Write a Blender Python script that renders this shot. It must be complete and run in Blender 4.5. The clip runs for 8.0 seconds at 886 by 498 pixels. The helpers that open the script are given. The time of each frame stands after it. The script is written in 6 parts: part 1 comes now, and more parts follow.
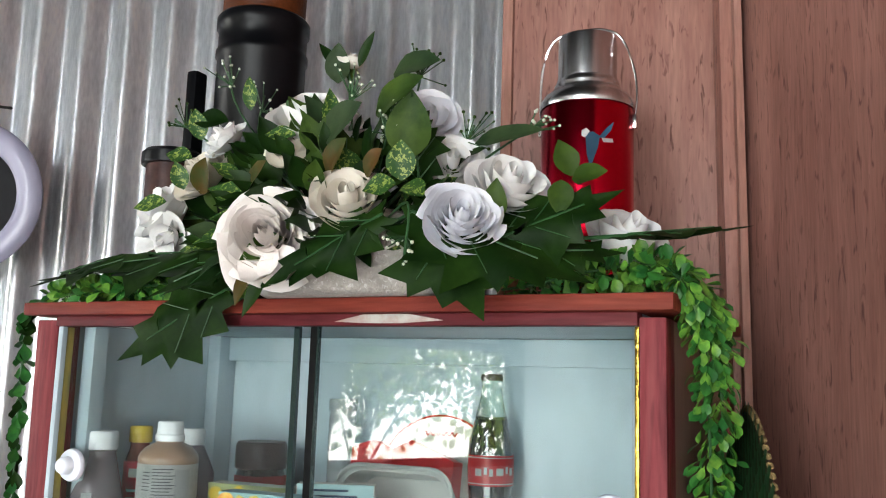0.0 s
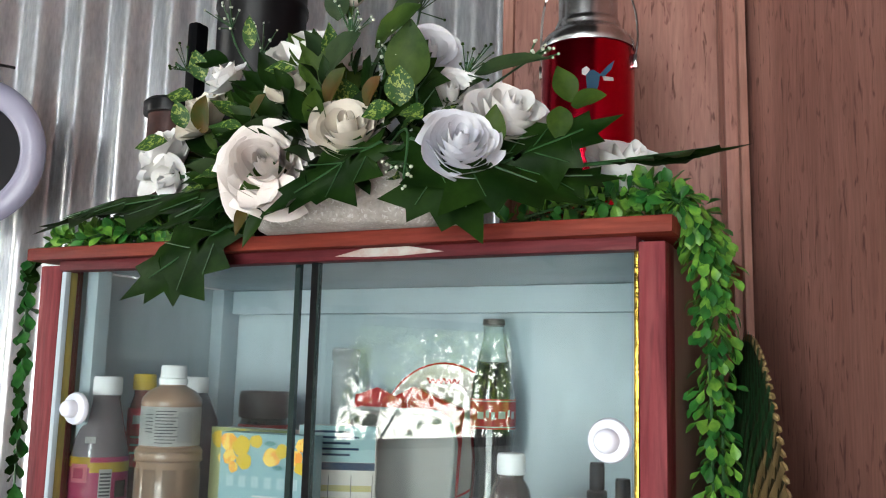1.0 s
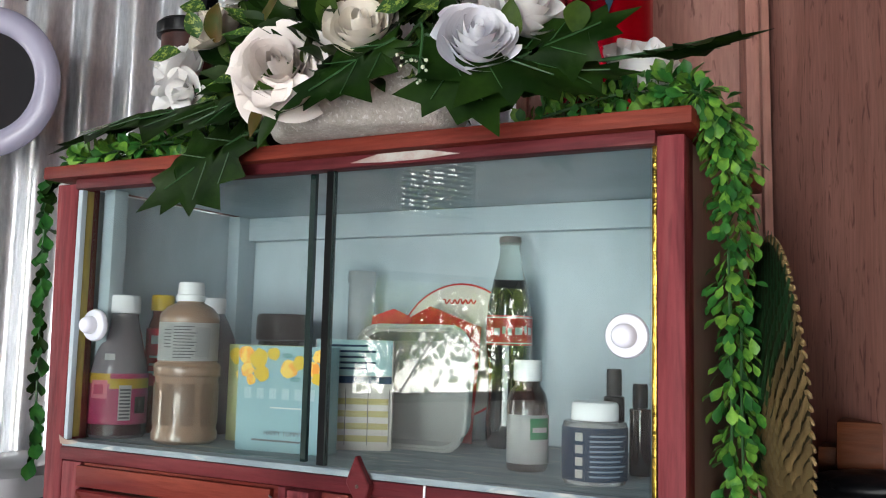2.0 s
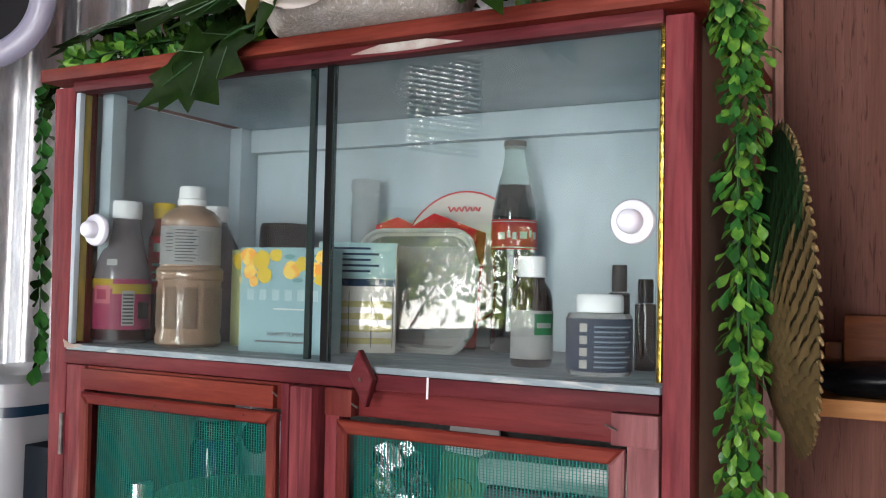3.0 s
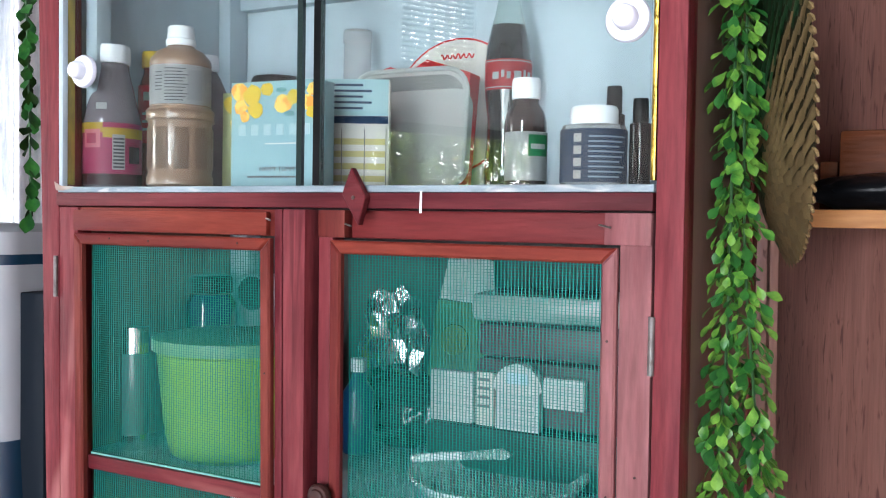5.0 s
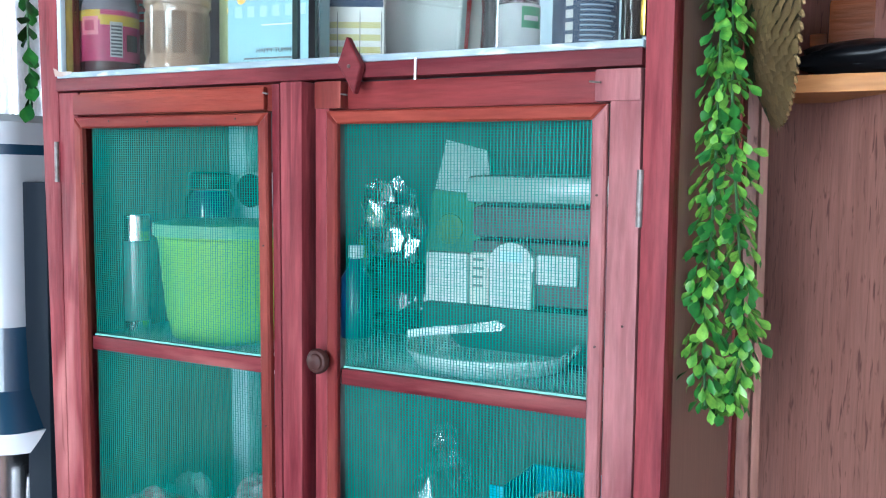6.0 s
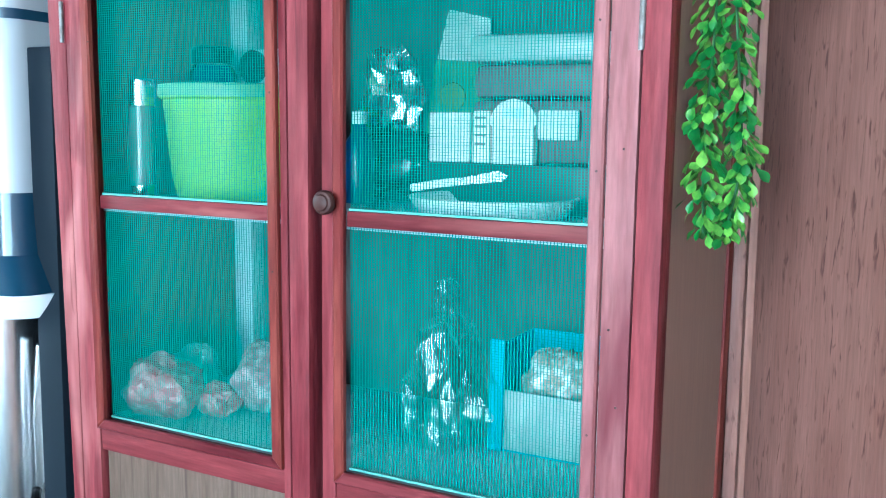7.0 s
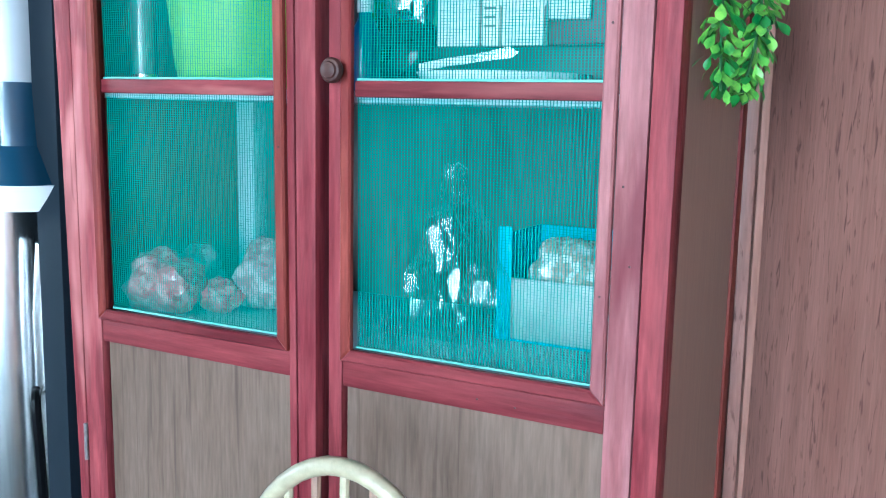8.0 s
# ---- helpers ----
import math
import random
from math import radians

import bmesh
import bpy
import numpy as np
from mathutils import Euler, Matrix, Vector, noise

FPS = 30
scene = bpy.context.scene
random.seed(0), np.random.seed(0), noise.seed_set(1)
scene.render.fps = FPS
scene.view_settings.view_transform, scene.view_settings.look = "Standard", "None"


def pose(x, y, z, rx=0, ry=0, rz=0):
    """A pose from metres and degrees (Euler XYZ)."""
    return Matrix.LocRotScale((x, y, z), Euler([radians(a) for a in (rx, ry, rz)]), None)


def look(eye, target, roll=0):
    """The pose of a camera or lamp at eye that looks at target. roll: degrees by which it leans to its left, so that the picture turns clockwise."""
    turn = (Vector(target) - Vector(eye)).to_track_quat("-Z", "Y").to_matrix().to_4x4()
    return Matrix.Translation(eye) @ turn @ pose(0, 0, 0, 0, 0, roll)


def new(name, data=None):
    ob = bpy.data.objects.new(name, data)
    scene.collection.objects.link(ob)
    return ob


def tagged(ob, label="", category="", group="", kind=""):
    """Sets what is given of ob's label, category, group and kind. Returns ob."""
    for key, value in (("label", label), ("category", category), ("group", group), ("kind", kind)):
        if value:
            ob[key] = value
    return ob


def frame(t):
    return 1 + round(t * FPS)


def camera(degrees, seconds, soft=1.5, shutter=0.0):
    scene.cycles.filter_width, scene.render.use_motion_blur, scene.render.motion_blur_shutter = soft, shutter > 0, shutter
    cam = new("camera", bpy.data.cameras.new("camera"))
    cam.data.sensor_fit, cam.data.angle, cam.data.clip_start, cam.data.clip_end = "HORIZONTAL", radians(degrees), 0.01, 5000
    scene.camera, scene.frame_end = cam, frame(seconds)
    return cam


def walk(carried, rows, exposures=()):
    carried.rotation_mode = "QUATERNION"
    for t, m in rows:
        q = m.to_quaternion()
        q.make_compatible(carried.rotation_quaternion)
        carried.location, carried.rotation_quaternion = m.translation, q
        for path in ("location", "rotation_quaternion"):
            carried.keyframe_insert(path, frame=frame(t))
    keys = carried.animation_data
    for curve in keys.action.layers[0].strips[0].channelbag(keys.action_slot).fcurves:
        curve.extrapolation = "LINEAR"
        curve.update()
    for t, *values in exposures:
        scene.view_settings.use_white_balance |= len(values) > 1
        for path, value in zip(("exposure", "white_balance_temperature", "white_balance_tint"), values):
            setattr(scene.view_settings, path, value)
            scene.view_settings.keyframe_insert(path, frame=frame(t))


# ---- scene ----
cam = camera(52.3, 8.0, soft=1.1)
PATH = [
    (0, (0.547, -0.775, 1.674), (-0.332, 0.996, 1.971), 1.8),
    (0.5, (0.549, -0.773, 1.651), (-0.331, 1.0, 1.94), 1.8),
    (1, (0.551, -0.765, 1.618), (-0.342, 1.003, 1.894), 1.6),
    (1.5, (0.55, -0.759, 1.59), (-0.372, 1.002, 1.814), 1.2),
    (1.7, (0.548, -0.758, 1.577), (-0.374, 1.004, 1.796), 1.4),
    (2.8, (0.545, -0.737, 1.519), (-0.397, 1.024, 1.62), 1.2),
    (3, (0.543, -0.736, 1.509), (-0.399, 1.027, 1.59), 1.3),
    (3.5, (0.541, -0.729, 1.473), (-0.405, 1.033, 1.511), 1.3),
    (4, (0.54, -0.724, 1.445), (-0.406, 1.038, 1.435), 1.2),
    (4.2, (0.54, -0.722, 1.433), (-0.403, 1.041, 1.412), 1.2),
    (5.3, (0.549, -0.732, 1.38), (-0.38, 1.037, 1.291), 0.8),
    (5.5, (0.553, -0.736, 1.364), (-0.375, 1.032, 1.253), 0.8),
    (6, (0.56, -0.745, 1.314), (-0.367, 1.02, 1.154), 0.8),
    (6.5, (0.565, -0.762, 1.257), (-0.354, 1.001, 1.044), 1.0),
    (6.8, (0.569, -0.769, 1.226), (-0.351, 0.992, 0.994), 1.0),
    (7, (0.567, -0.773, 1.201), (-0.345, 0.989, 0.946), 1.0),
    (7.5, (0.563, -0.773, 1.144), (-0.343, 0.988, 0.862), 1.2),
    (8, (0.555, -0.778, 1.091), (-0.342, 0.984, 0.79), 1.4),
]
walk(cam, [(t, look(eye, target, roll)) for t, eye, target, roll in PATH],
     exposures=[(0.0, 1.68, 6500, 9), (1.5, 1.56, 6500, 10), (3.0, 1.48, 6600, 16), (4.2, 1.66, 6500, 16), (5.5, 2.23, 5700, 13), (6.5, 2.66, 5100, -3), (7.2, 2.83, 4750, -9), (8.0, 2.75, 4800, -6)])

# ---------------------------------------------------------------- world and light
world = bpy.data.worlds.new("world")
scene.world = world
world.use_nodes = True
sky = world.node_tree.nodes.new("ShaderNodeTexSky")
sky.sky_type = "NISHITA"
sky.sun_disc = False
sky.sun_elevation, sky.sun_rotation = radians(55), radians(52)
world.node_tree.links.new(sky.outputs[0], world.node_tree.nodes["Background"].inputs[0])
world.node_tree.nodes["Background"].inputs[1].default_value = 0.15

sun_data = bpy.data.lights.new("sun", "SUN")
sun_data.energy, sun_data.angle, sun_data.color = 5.0, radians(0.5), (1.0, 0.95, 0.87)
sun = new("sun", sun_data)
sun.matrix_world = look((0, 0, 8), (-2.7, -2.1, 3.1))


def window_light(name, centre, target, wide, high, watts, colour):
    data = bpy.data.lights.new(name, "AREA")
    data.shape, data.size, data.size_y, data.energy, data.color = "RECTANGLE", wide, high, watts, colour
    ob = new(name, data)
    ob.matrix_world = look(centre, target)
    return ob


# room axes: the cabinet stands askew in the corner of the room
U = Vector((0.882, 0.471, 0.0))        # along the zinc wall
V = Vector((-0.471, 0.882, 0.0))       # out through the zinc wall
ZINC = Vector((-0.75, 0.27, 0.0))      # a point of the zinc wall
LEFT = ZINC - 2.8 * U                  # corner of zinc and left wall
CORNER = Vector((0.368, 0.47, 0.0))    # corner post of the plywood
RDIR = Vector((0.5, -0.866, 0.0))      # along the right plywood wall, towards the camera
RIGHT = CORNER + 5.2 * RDIR
FRONT = LEFT - 4.9 * V
HIGH = 3.3

GAP_MID = LEFT - 0.47 * V
# weak fill lamp in a gap added to the left wall, out of view
window_light("side_opening_light", GAP_MID + Vector((0.05, 0.03, 1.35)), (0.5, 0.0, 0.8), 0.74, 1.3, 2.5, (0.88, 0.95, 1.0))
DOOR_MID = FRONT.lerp(RIGHT, 0.52)
window_light("doorway_light", DOOR_MID + Vector((-0.04, 0.10, 0.95)), (0.3, 0.0, 1.05), 3.4, 1.7, 44.0, (0.90, 0.96, 1.0))
# fill lamp in an added, unseen high opening, gives the zinc bright streaks
HIGH_FILL_MID = FRONT.lerp(RIGHT, 0.30)
window_light("transom_light", HIGH_FILL_MID + Vector((-0.04, 0.10, 2.58)), (0.0, 0.2, 2.1), 0.7, 1.1, 20.0, (0.90, 0.96, 1.0))

# ---------------------------------------------------------------- materials


def material(name, base, rough=0.5, metal=0.0, second=None, scale=8.0, stretch=(1, 1, 1), low=0.4, high=0.62, bump=0.0,
             bump_scale=60.0, vary=0.0, island=0.0, fine=0.0, trans=0.0, ior=1.45, coat=0.0, rough_vary=0.0, sss=0.0, spec=0.5):
    """A Principled material with two scales of variation, relief and a shift from piece to piece."""
    m = bpy.data.materials.new(name)
    m.use_nodes = True
    n, l = m.node_tree.nodes, m.node_tree.links
    b = n["Principled BSDF"]
    b.inputs["Base Color"].default_value = (*base, 1)
    b.inputs["Roughness"].default_value, b.inputs["Metallic"].default_value = rough, metal
    b.inputs["IOR"].default_value, b.inputs["Transmission Weight"].default_value = ior, trans
    b.inputs["Coat Weight"].default_value = coat
    b.inputs["Specular IOR Level"].default_value = spec
    if sss:
        b.inputs["Subsurface Weight"].default_value = sss
        b.inputs["Subsurface Radius"].default_value = (0.01, 0.01, 0.008)
    co = n.new("ShaderNodeTexCoord")
    mp = n.new("ShaderNodeMapping")
    mp.inputs["Scale"].default_value = stretch
    l.new(co.outputs["Object"], mp.inputs[0])
    info = n.new("ShaderNodeObjectInfo")
    shift = n.new("ShaderNodeVectorMath")
    shift.operation = "ADD"
    l.new(mp.outputs[0], shift.inputs[0])
    jump = n.new("ShaderNodeMath")
    jump.operation = "MULTIPLY"
    jump.inputs[1].default_value = 17.0
    l.new(info.outputs["Random"], jump.inputs[0])
    l.new(jump.outputs[0], shift.inputs[1])
    colour = None
    if second:
        tex = n.new("ShaderNodeTexNoise")
        tex.inputs["Scale"].default_value, tex.inputs["Detail"].default_value, tex.inputs["Roughness"].default_value = scale, 6, 0.62
        l.new(shift.outputs[0], tex.inputs["Vector"])
        ramp = n.new("ShaderNodeValToRGB")
        ramp.color_ramp.elements[0].position, ramp.color_ramp.elements[1].position = low, high
        ramp.color_ramp.elements[0].color, ramp.color_ramp.elements[1].color = (*base, 1), (*second, 1)
        l.new(tex.outputs[0], ramp.inputs[0])
        colour = ramp.outputs[0]
        if rough_vary:
            rr = n.new("ShaderNodeMapRange")
            rr.inputs["To Min"].default_value, rr.inputs["To Max"].default_value = rough - rough_vary, rough + rough_vary
            l.new(tex.outputs[0], rr.inputs[0])
            l.new(rr.outputs[0], b.inputs["Roughness"])
    if fine or vary or island:
        hsv = n.new("ShaderNodeHueSaturation")
        if colour:
            l.new(colour, hsv.inputs["Color"])
        else:
            hsv.inputs["Color"].default_value = (*base, 1)
        total = n.new("ShaderNodeMath")
        total.operation = "ADD"
        total.inputs[0].default_value = total.inputs[1].default_value = 0.5
        if fine:
            tex = n.new("ShaderNodeTexNoise")
            tex.inputs["Scale"].default_value, tex.inputs["Detail"].default_value = scale * 7, 4
            l.new(shift.outputs[0], tex.inputs["Vector"])
            mr = n.new("ShaderNodeMapRange")
            mr.inputs["From Min"].default_value, mr.inputs["From Max"].default_value = 0.3, 0.7
            mr.inputs["To Min"].default_value, mr.inputs["To Max"].default_value = 0.5 - fine, 0.5 + fine
            l.new(tex.outputs[0], mr.inputs[0])
            l.new(mr.outputs[0], total.inputs[0])
        if vary or island:
            mr = n.new("ShaderNodeMapRange")
            k = vary or island
            mr.inputs["To Min"].default_value, mr.inputs["To Max"].default_value = 0.5 - k, 0.5 + k
            if vary:
                l.new(info.outputs["Random"], mr.inputs[0])
            else:
                geo = n.new("ShaderNodeNewGeometry")
                l.new(geo.outputs["Random Per Island"], mr.inputs[0])
            l.new(mr.outputs[0], total.inputs[1])
        l.new(total.outputs[0], hsv.inputs["Value"])
        colour = hsv.outputs[0]
    if colour:
        l.new(colour, b.inputs["Base Color"])
    if bump:
        tex = n.new("ShaderNodeTexNoise")
        tex.inputs["Scale"].default_value, tex.inputs["Detail"].default_value = bump_scale, 5
        l.new(shift.outputs[0], tex.inputs["Vector"])
        bp = n.new("ShaderNodeBump")
        bp.inputs["Strength"].default_value, bp.inputs["Distance"].default_value = bump, 0.002
        l.new(tex.outputs[0], bp.inputs["Height"])
        l.new(bp.outputs[0], b.inputs["Normal"])
    return m


def streaked(m, dark, scale, stretch, low, high):
    """Adds small dark flecks or worn patches over the colour of a material."""
    n, l = m.node_tree.nodes, m.node_tree.links
    b = n["Principled BSDF"]
    old = b.inputs["Base Color"].links[0].from_socket
    co, mp, tex = n.new("ShaderNodeTexCoord"), n.new("ShaderNodeMapping"), n.new("ShaderNodeTexNoise")
    mp.inputs["Scale"].default_value = stretch
    tex.inputs["Scale"].default_value, tex.inputs["Detail"].default_value = scale, 3
    tex.inputs["Distortion"].default_value = 0.8
    l.new(co.outputs["Object"], mp.inputs[0])
    l.new(mp.outputs[0], tex.inputs["Vector"])
    ramp = n.new("ShaderNodeValToRGB")
    ramp.color_ramp.elements[0].position, ramp.color_ramp.elements[1].position = low, high
    ramp.color_ramp.elements[0].color, ramp.color_ramp.elements[1].color = (0, 0, 0, 1), (1, 1, 1, 1)
    l.new(tex.outputs[0], ramp.inputs[0])
    mix = n.new("ShaderNodeMix")
    mix.data_type = "RGBA"
    mix.inputs["B"].default_value = (*dark, 1)
    l.new(ramp.outputs[0], mix.inputs["Factor"])
    l.new(old, mix.inputs["A"])
    l.new(mix.outputs["Result"], b.inputs["Base Color"])
    return m


def clear_glass(name, tint=(0.93, 0.97, 0.96)):
    """Thin clear glass: see-through, with a Fresnel gloss."""
    m = bpy.data.materials.new(name)
    m.use_nodes = True
    n, l = m.node_tree.nodes, m.node_tree.links
    n.remove(n["Principled BSDF"])
    tr, gl, lw, mx = n.new("ShaderNodeBsdfTransparent"), n.new("ShaderNodeBsdfGlossy"), n.new("ShaderNodeLayerWeight"), n.new("ShaderNodeMixShader")
    tr.inputs[0].default_value = (*tint, 1)
    gl.inputs["Roughness"].default_value = 0.0
    lw.inputs["Blend"].default_value = 0.5
    po, ml = n.new("ShaderNodeMath"), n.new("ShaderNodeMath")
    po.operation, ml.operation = "POWER", "MULTIPLY_ADD"
    po.inputs[1].default_value = 5.0
    ml.inputs[1].default_value, ml.inputs[2].default_value = 0.94, 0.062
    l.new(lw.outputs["Facing"], po.inputs[0])
    l.new(po.outputs[0], ml.inputs[0])
    l.new(ml.outputs[0], mx.inputs[0])
    l.new(tr.outputs[0], mx.inputs[1])
    l.new(gl.outputs[0], mx.inputs[2])
    l.new(mx.outputs[0], n["Material Output"].inputs[0])
    return m


def wood(name, a, b, along="z", rough=0.5, vary=0.10, fine=0.16, bump=0.5, spec=0.12):
    stretch = {"z": (1, 1, 0.10), "x": (0.10, 1, 1), "y": (1, 0.10, 1)}[along]
    return material(name, a, rough, 0, b, 34, stretch, 0.36, 0.68, bump, 160, vary=vary, fine=fine, rough_vary=0.1, spec=spec)


RED_V = streaked(streaked(wood("red_stained_wood_upright", (0.105, 0.0125, 0.0185), (0.225, 0.047, 0.053), "z"), (0.36, 0.130, 0.125), 16, (1, 1, 0.12), 0.58, 0.74), (0.052, 0.006, 0.010), 46, (1, 1, 0.08), 0.62, 0.74)
RED_H = streaked(wood("red_stained_wood_level", (0.078, 0.0085, 0.013), (0.158, 0.029, 0.033), "x"), (0.26, 0.085, 0.078), 14, (0.18, 1, 1), 0.60, 0.76)
for stained in (RED_V, RED_H):
    streaked(stained, (0.060, 0.009, 0.012), 9, (1, 1, 0.35) if stained is RED_V else (0.35, 1, 1), 0.56, 0.76)
ORANGE_H = streaked(wood("orange_stained_wood", (0.1218, 0.0146, 0.0108), (0.2226, 0.0445, 0.0262), "x"), (0.1092, 0.0111, 0.0123), 16, (0.14, 1, 1), 0.54, 0.68)
ORANGE_V = streaked(wood("orange_stained_wood_upright", (0.1050, 0.0139, 0.0132), (0.1974, 0.0445, 0.0323), "z"), (0.1008, 0.0111, 0.0139), 16, (1, 1, 0.14), 0.54, 0.68)
PALE_RED = streaked(wood("worn_pale_red_wood", (0.175, 0.058, 0.062), (0.29, 0.125, 0.125), "z"), (0.12, 0.026, 0.033), 24, (1, 1, 0.08), 0.56, 0.72)
DARK_RED = wood("dark_red_panel", (0.1092, 0.0152, 0.0169), (0.1596, 0.0243, 0.0231), "x", 0.5)
PLY_BROWN = streaked(wood("brown_plywood_panel", (0.105, 0.067, 0.049), (0.140, 0.094, 0.072), "z", 0.55), (0.075, 0.046, 0.035), 90, (1, 1, 0.03), 0.58, 0.70)
SIDE_BROWN = wood("brown_painted_side", (0.21, 0.135, 0.104), (0.25, 0.165, 0.128), "z", 0.5, 0.02, 0.05, 0.1)
PLY = streaked(wood("reddish_plywood", (0.235, 0.105, 0.082), (0.32, 0.158, 0.126), "z", 0.42, 0.05, 0.14, 0.15, 0.3), (0.120, 0.046, 0.035), 130, (1, 1, 0.22), 0.58, 0.70)
TRIM_WOOD = wood("pale_reddish_batten", (0.24, 0.115, 0.088), (0.32, 0.17, 0.135), "z", 0.45, 0.05)
SHELF_WOOD = wood("orange_shelf_wood", (0.27, 0.11, 0.035), (0.36, 0.17, 0.065), "x", 0.4)
BLOCK_WOOD = wood("brown_varnished_wood", (0.070, 0.018, 0.005), (0.11, 0.030, 0.008), "x", 0.45)
PAINT = streaked(material("grey_blue_paint", (0.40, 0.485, 0.53), 0.5, 0, (0.47, 0.555, 0.60), 5, (1, 1, 0.4), bump=0.1, bump_scale=40, fine=0.06, spec=0.3), (0.32, 0.39, 0.43), 9, (1, 1, 0.15), 0.62, 0.8)
SILL_PAINT = streaked(material("worn_grey_blue_paint", (0.20, 0.25, 0.28), 0.55, 0, (0.29, 0.35, 0.38), 40, (0.2, 1, 1), bump=0.3, bump_scale=80, fine=0.1, spec=0.2), (0.42, 0.44, 0.44), 60, (0.3, 1, 1), 0.60, 0.66)
WHITE_CHIP = material("chipped_white_undercoat", (0.42, 0.40, 0.37), 0.7, 0, (0.34, 0.24, 0.20), 40, bump=0.4)
GOLD = material("gold_foil_tape", (0.42, 0.28, 0.05), 0.24, 1.0, (0.16, 0.10, 0.02), 50, bump=0.9, bump_scale=90)
ZINC_M = material("galvanised_zinc", (0.97, 0.98, 1.0), 0.32, 0.80, (0.80, 0.82, 0.85), 30, (1, 1, 0.25), bump=0.12, bump_scale=120, fine=0.10, rough_vary=0.07)
NETTING = material("teal_netting", (0.005, 0.150, 0.122), 0.5, 0, (0.009, 0.195, 0.162), 5, low=0.35, high=0.7, spec=0.15)
DARK_BACK = streaked(wood("dark_grey_board", (0.055, 0.062, 0.060), (0.085, 0.092, 0.088), "z", 0.6), (0.04, 0.045, 0.045), 14, (1, 1, 0.15), 0.55, 0.7)
GLASS = clear_glass("window_glass")
GLASS_EDGE = material("dark_green_glass_edge", (0.008, 0.022, 0.020), 0.12, coat=0.5)
STEEL = material("hinge_steel", (0.17, 0.16, 0.155), 0.42, 0.3, (0.08, 0.06, 0.05), 60, bump=0.2)
CHROME = material("polished_steel", (0.80, 0.80, 0.80), 0.17, 1.0)
BRUSHED = material("brushed_aluminium", (0.72, 0.72, 0.73), 0.27, 1.0, (0.52, 0.52, 0.53), 60, (1, 1, 0.05))
WHITE_PL = material("white_plastic", (0.82, 0.83, 0.85), 0.35, coat=0.2)
KNOB_PL = material("milky_white_plastic", (0.80, 0.82, 0.92), 0.25, coat=0.4, sss=0.1)
BLACK_PL = material("black_plastic", (0.0025, 0.0028, 0.0035), 0.32, 0, (0.005, 0.005, 0.006), 20, bump=0.06, spec=0.16)
RED_METAL = material("anodised_red_metal", (0.72, 0.006, 0.035), 0.24, 1.0, (0.62, 0.004, 0.028), 40, (1, 1, 0.05))
DARK_WOOD = material("dark_turned_wood", (0.030, 0.011, 0.010), 0.45, 0, (0.055, 0.020, 0.016), 40, spec=0.25)
WALL = material("plain_plaster", (0.56, 0.55, 0.52), 0.8, 0, (0.62, 0.60, 0.57), 3, bump=0.2)
CEMENT = material("cement_floor", (0.36, 0.35, 0.33), 0.6, 0, (0.44, 0.43, 0.40), 2.5, bump=0.2, fine=0.08)
OLIVE_TAPE = material("olive_yellow_tape", (0.33, 0.26, 0.055), 0.4, 0, (0.20, 0.17, 0.06), 60, (1, 1, 0.3), bump=0.3)
EARTH = material("pale_dry_ground", (0.78, 0.76, 0.70), 0.9, 0, (0.55, 0.57, 0.40), 0.6, low=0.5, high=0.7)
CEIL = material("brown_ceiling_boards", (0.13, 0.10, 0.08), 0.7, 0, (0.18, 0.14, 0.12), 4)

# ---------------------------------------------------------------- building helpers


def box(bm, x0, x1, y0, y1, z0, z1, bevel=0.0):
    m = Matrix.Translation(((x0 + x1) / 2, (y0 + y1) / 2, (z0 + z1) / 2)) @ Matrix.Diagonal((x1 - x0, y1 - y0, z1 - z0, 1))
    made = bmesh.ops.create_cube(bm, size=1, matrix=m)
    if bevel:
        edges = {e for v in made["verts"] for e in v.link_edges}
        bmesh.ops.bevel(bm, geom=list(edges), offset=bevel, segments=2, affect="EDGES", profile=0.6)
    return bm


def boxed(x0, x1, y0, y1, z0, z1, bevel=0.0015):
    return box(bmesh.new(), x0, x1, y0, y1, z0, z1, bevel)


def lathe(profile, seg=32, bm=None):
    """A turned body round z from rows of radius and height."""
    bm = bm or bmesh.new()
    rings = []
    for r, z in profile:
        if r < 1e-6:
            rings.append([bm.verts.new((0, 0, z))])
        else:
            rings.append([bm.verts.new((r * math.cos(a), r * math.sin(a), z)) for a in (2 * math.pi * i / seg for i in range(seg))])
    for a, b in zip(rings, rings[1:]):
        for i in range(seg):
            q = [a[i % len(a)], a[(i + 1) % len(a)], b[(i + 1) % len(b)], b[i % len(b)]]
            q = list(dict.fromkeys(q))
            if len(q) > 2:
                bm.faces.new(q)
    return bm


def tube(points, r, seg=8, bm=None, taper=1.0):
    """A round rod along points."""
    bm = bm or bmesh.new()
    pts = [Vector(p) for p in points]
    rings = []
    for i, p in enumerate(pts):
        d = (pts[min(i + 1, len(pts) - 1)] - pts[max(i - 1, 0)]).normalized()
        a = d.orthogonal().normalized()
        if abs(d.z) < 0.95:
            a = d.cross(Vector((0, 0, 1))).normalized()
        b = d.cross(a)
        rr = r * (1 + (taper - 1) * i / max(1, len(pts) - 1))
        rings.append([bm.verts.new(p + rr * (math.cos(t) * a + math.sin(t) * b)) for t in (2 * math.pi * k / seg for k in range(seg))])
    for a, b in zip(rings, rings[1:]):
        for k in range(seg):
            bm.faces.new((a[k], a[(k + 1) % seg], b[(k + 1) % seg], b[k]))
    bm.faces.new(rings[0][::-1])
    bm.faces.new(rings[-1])
    return bm


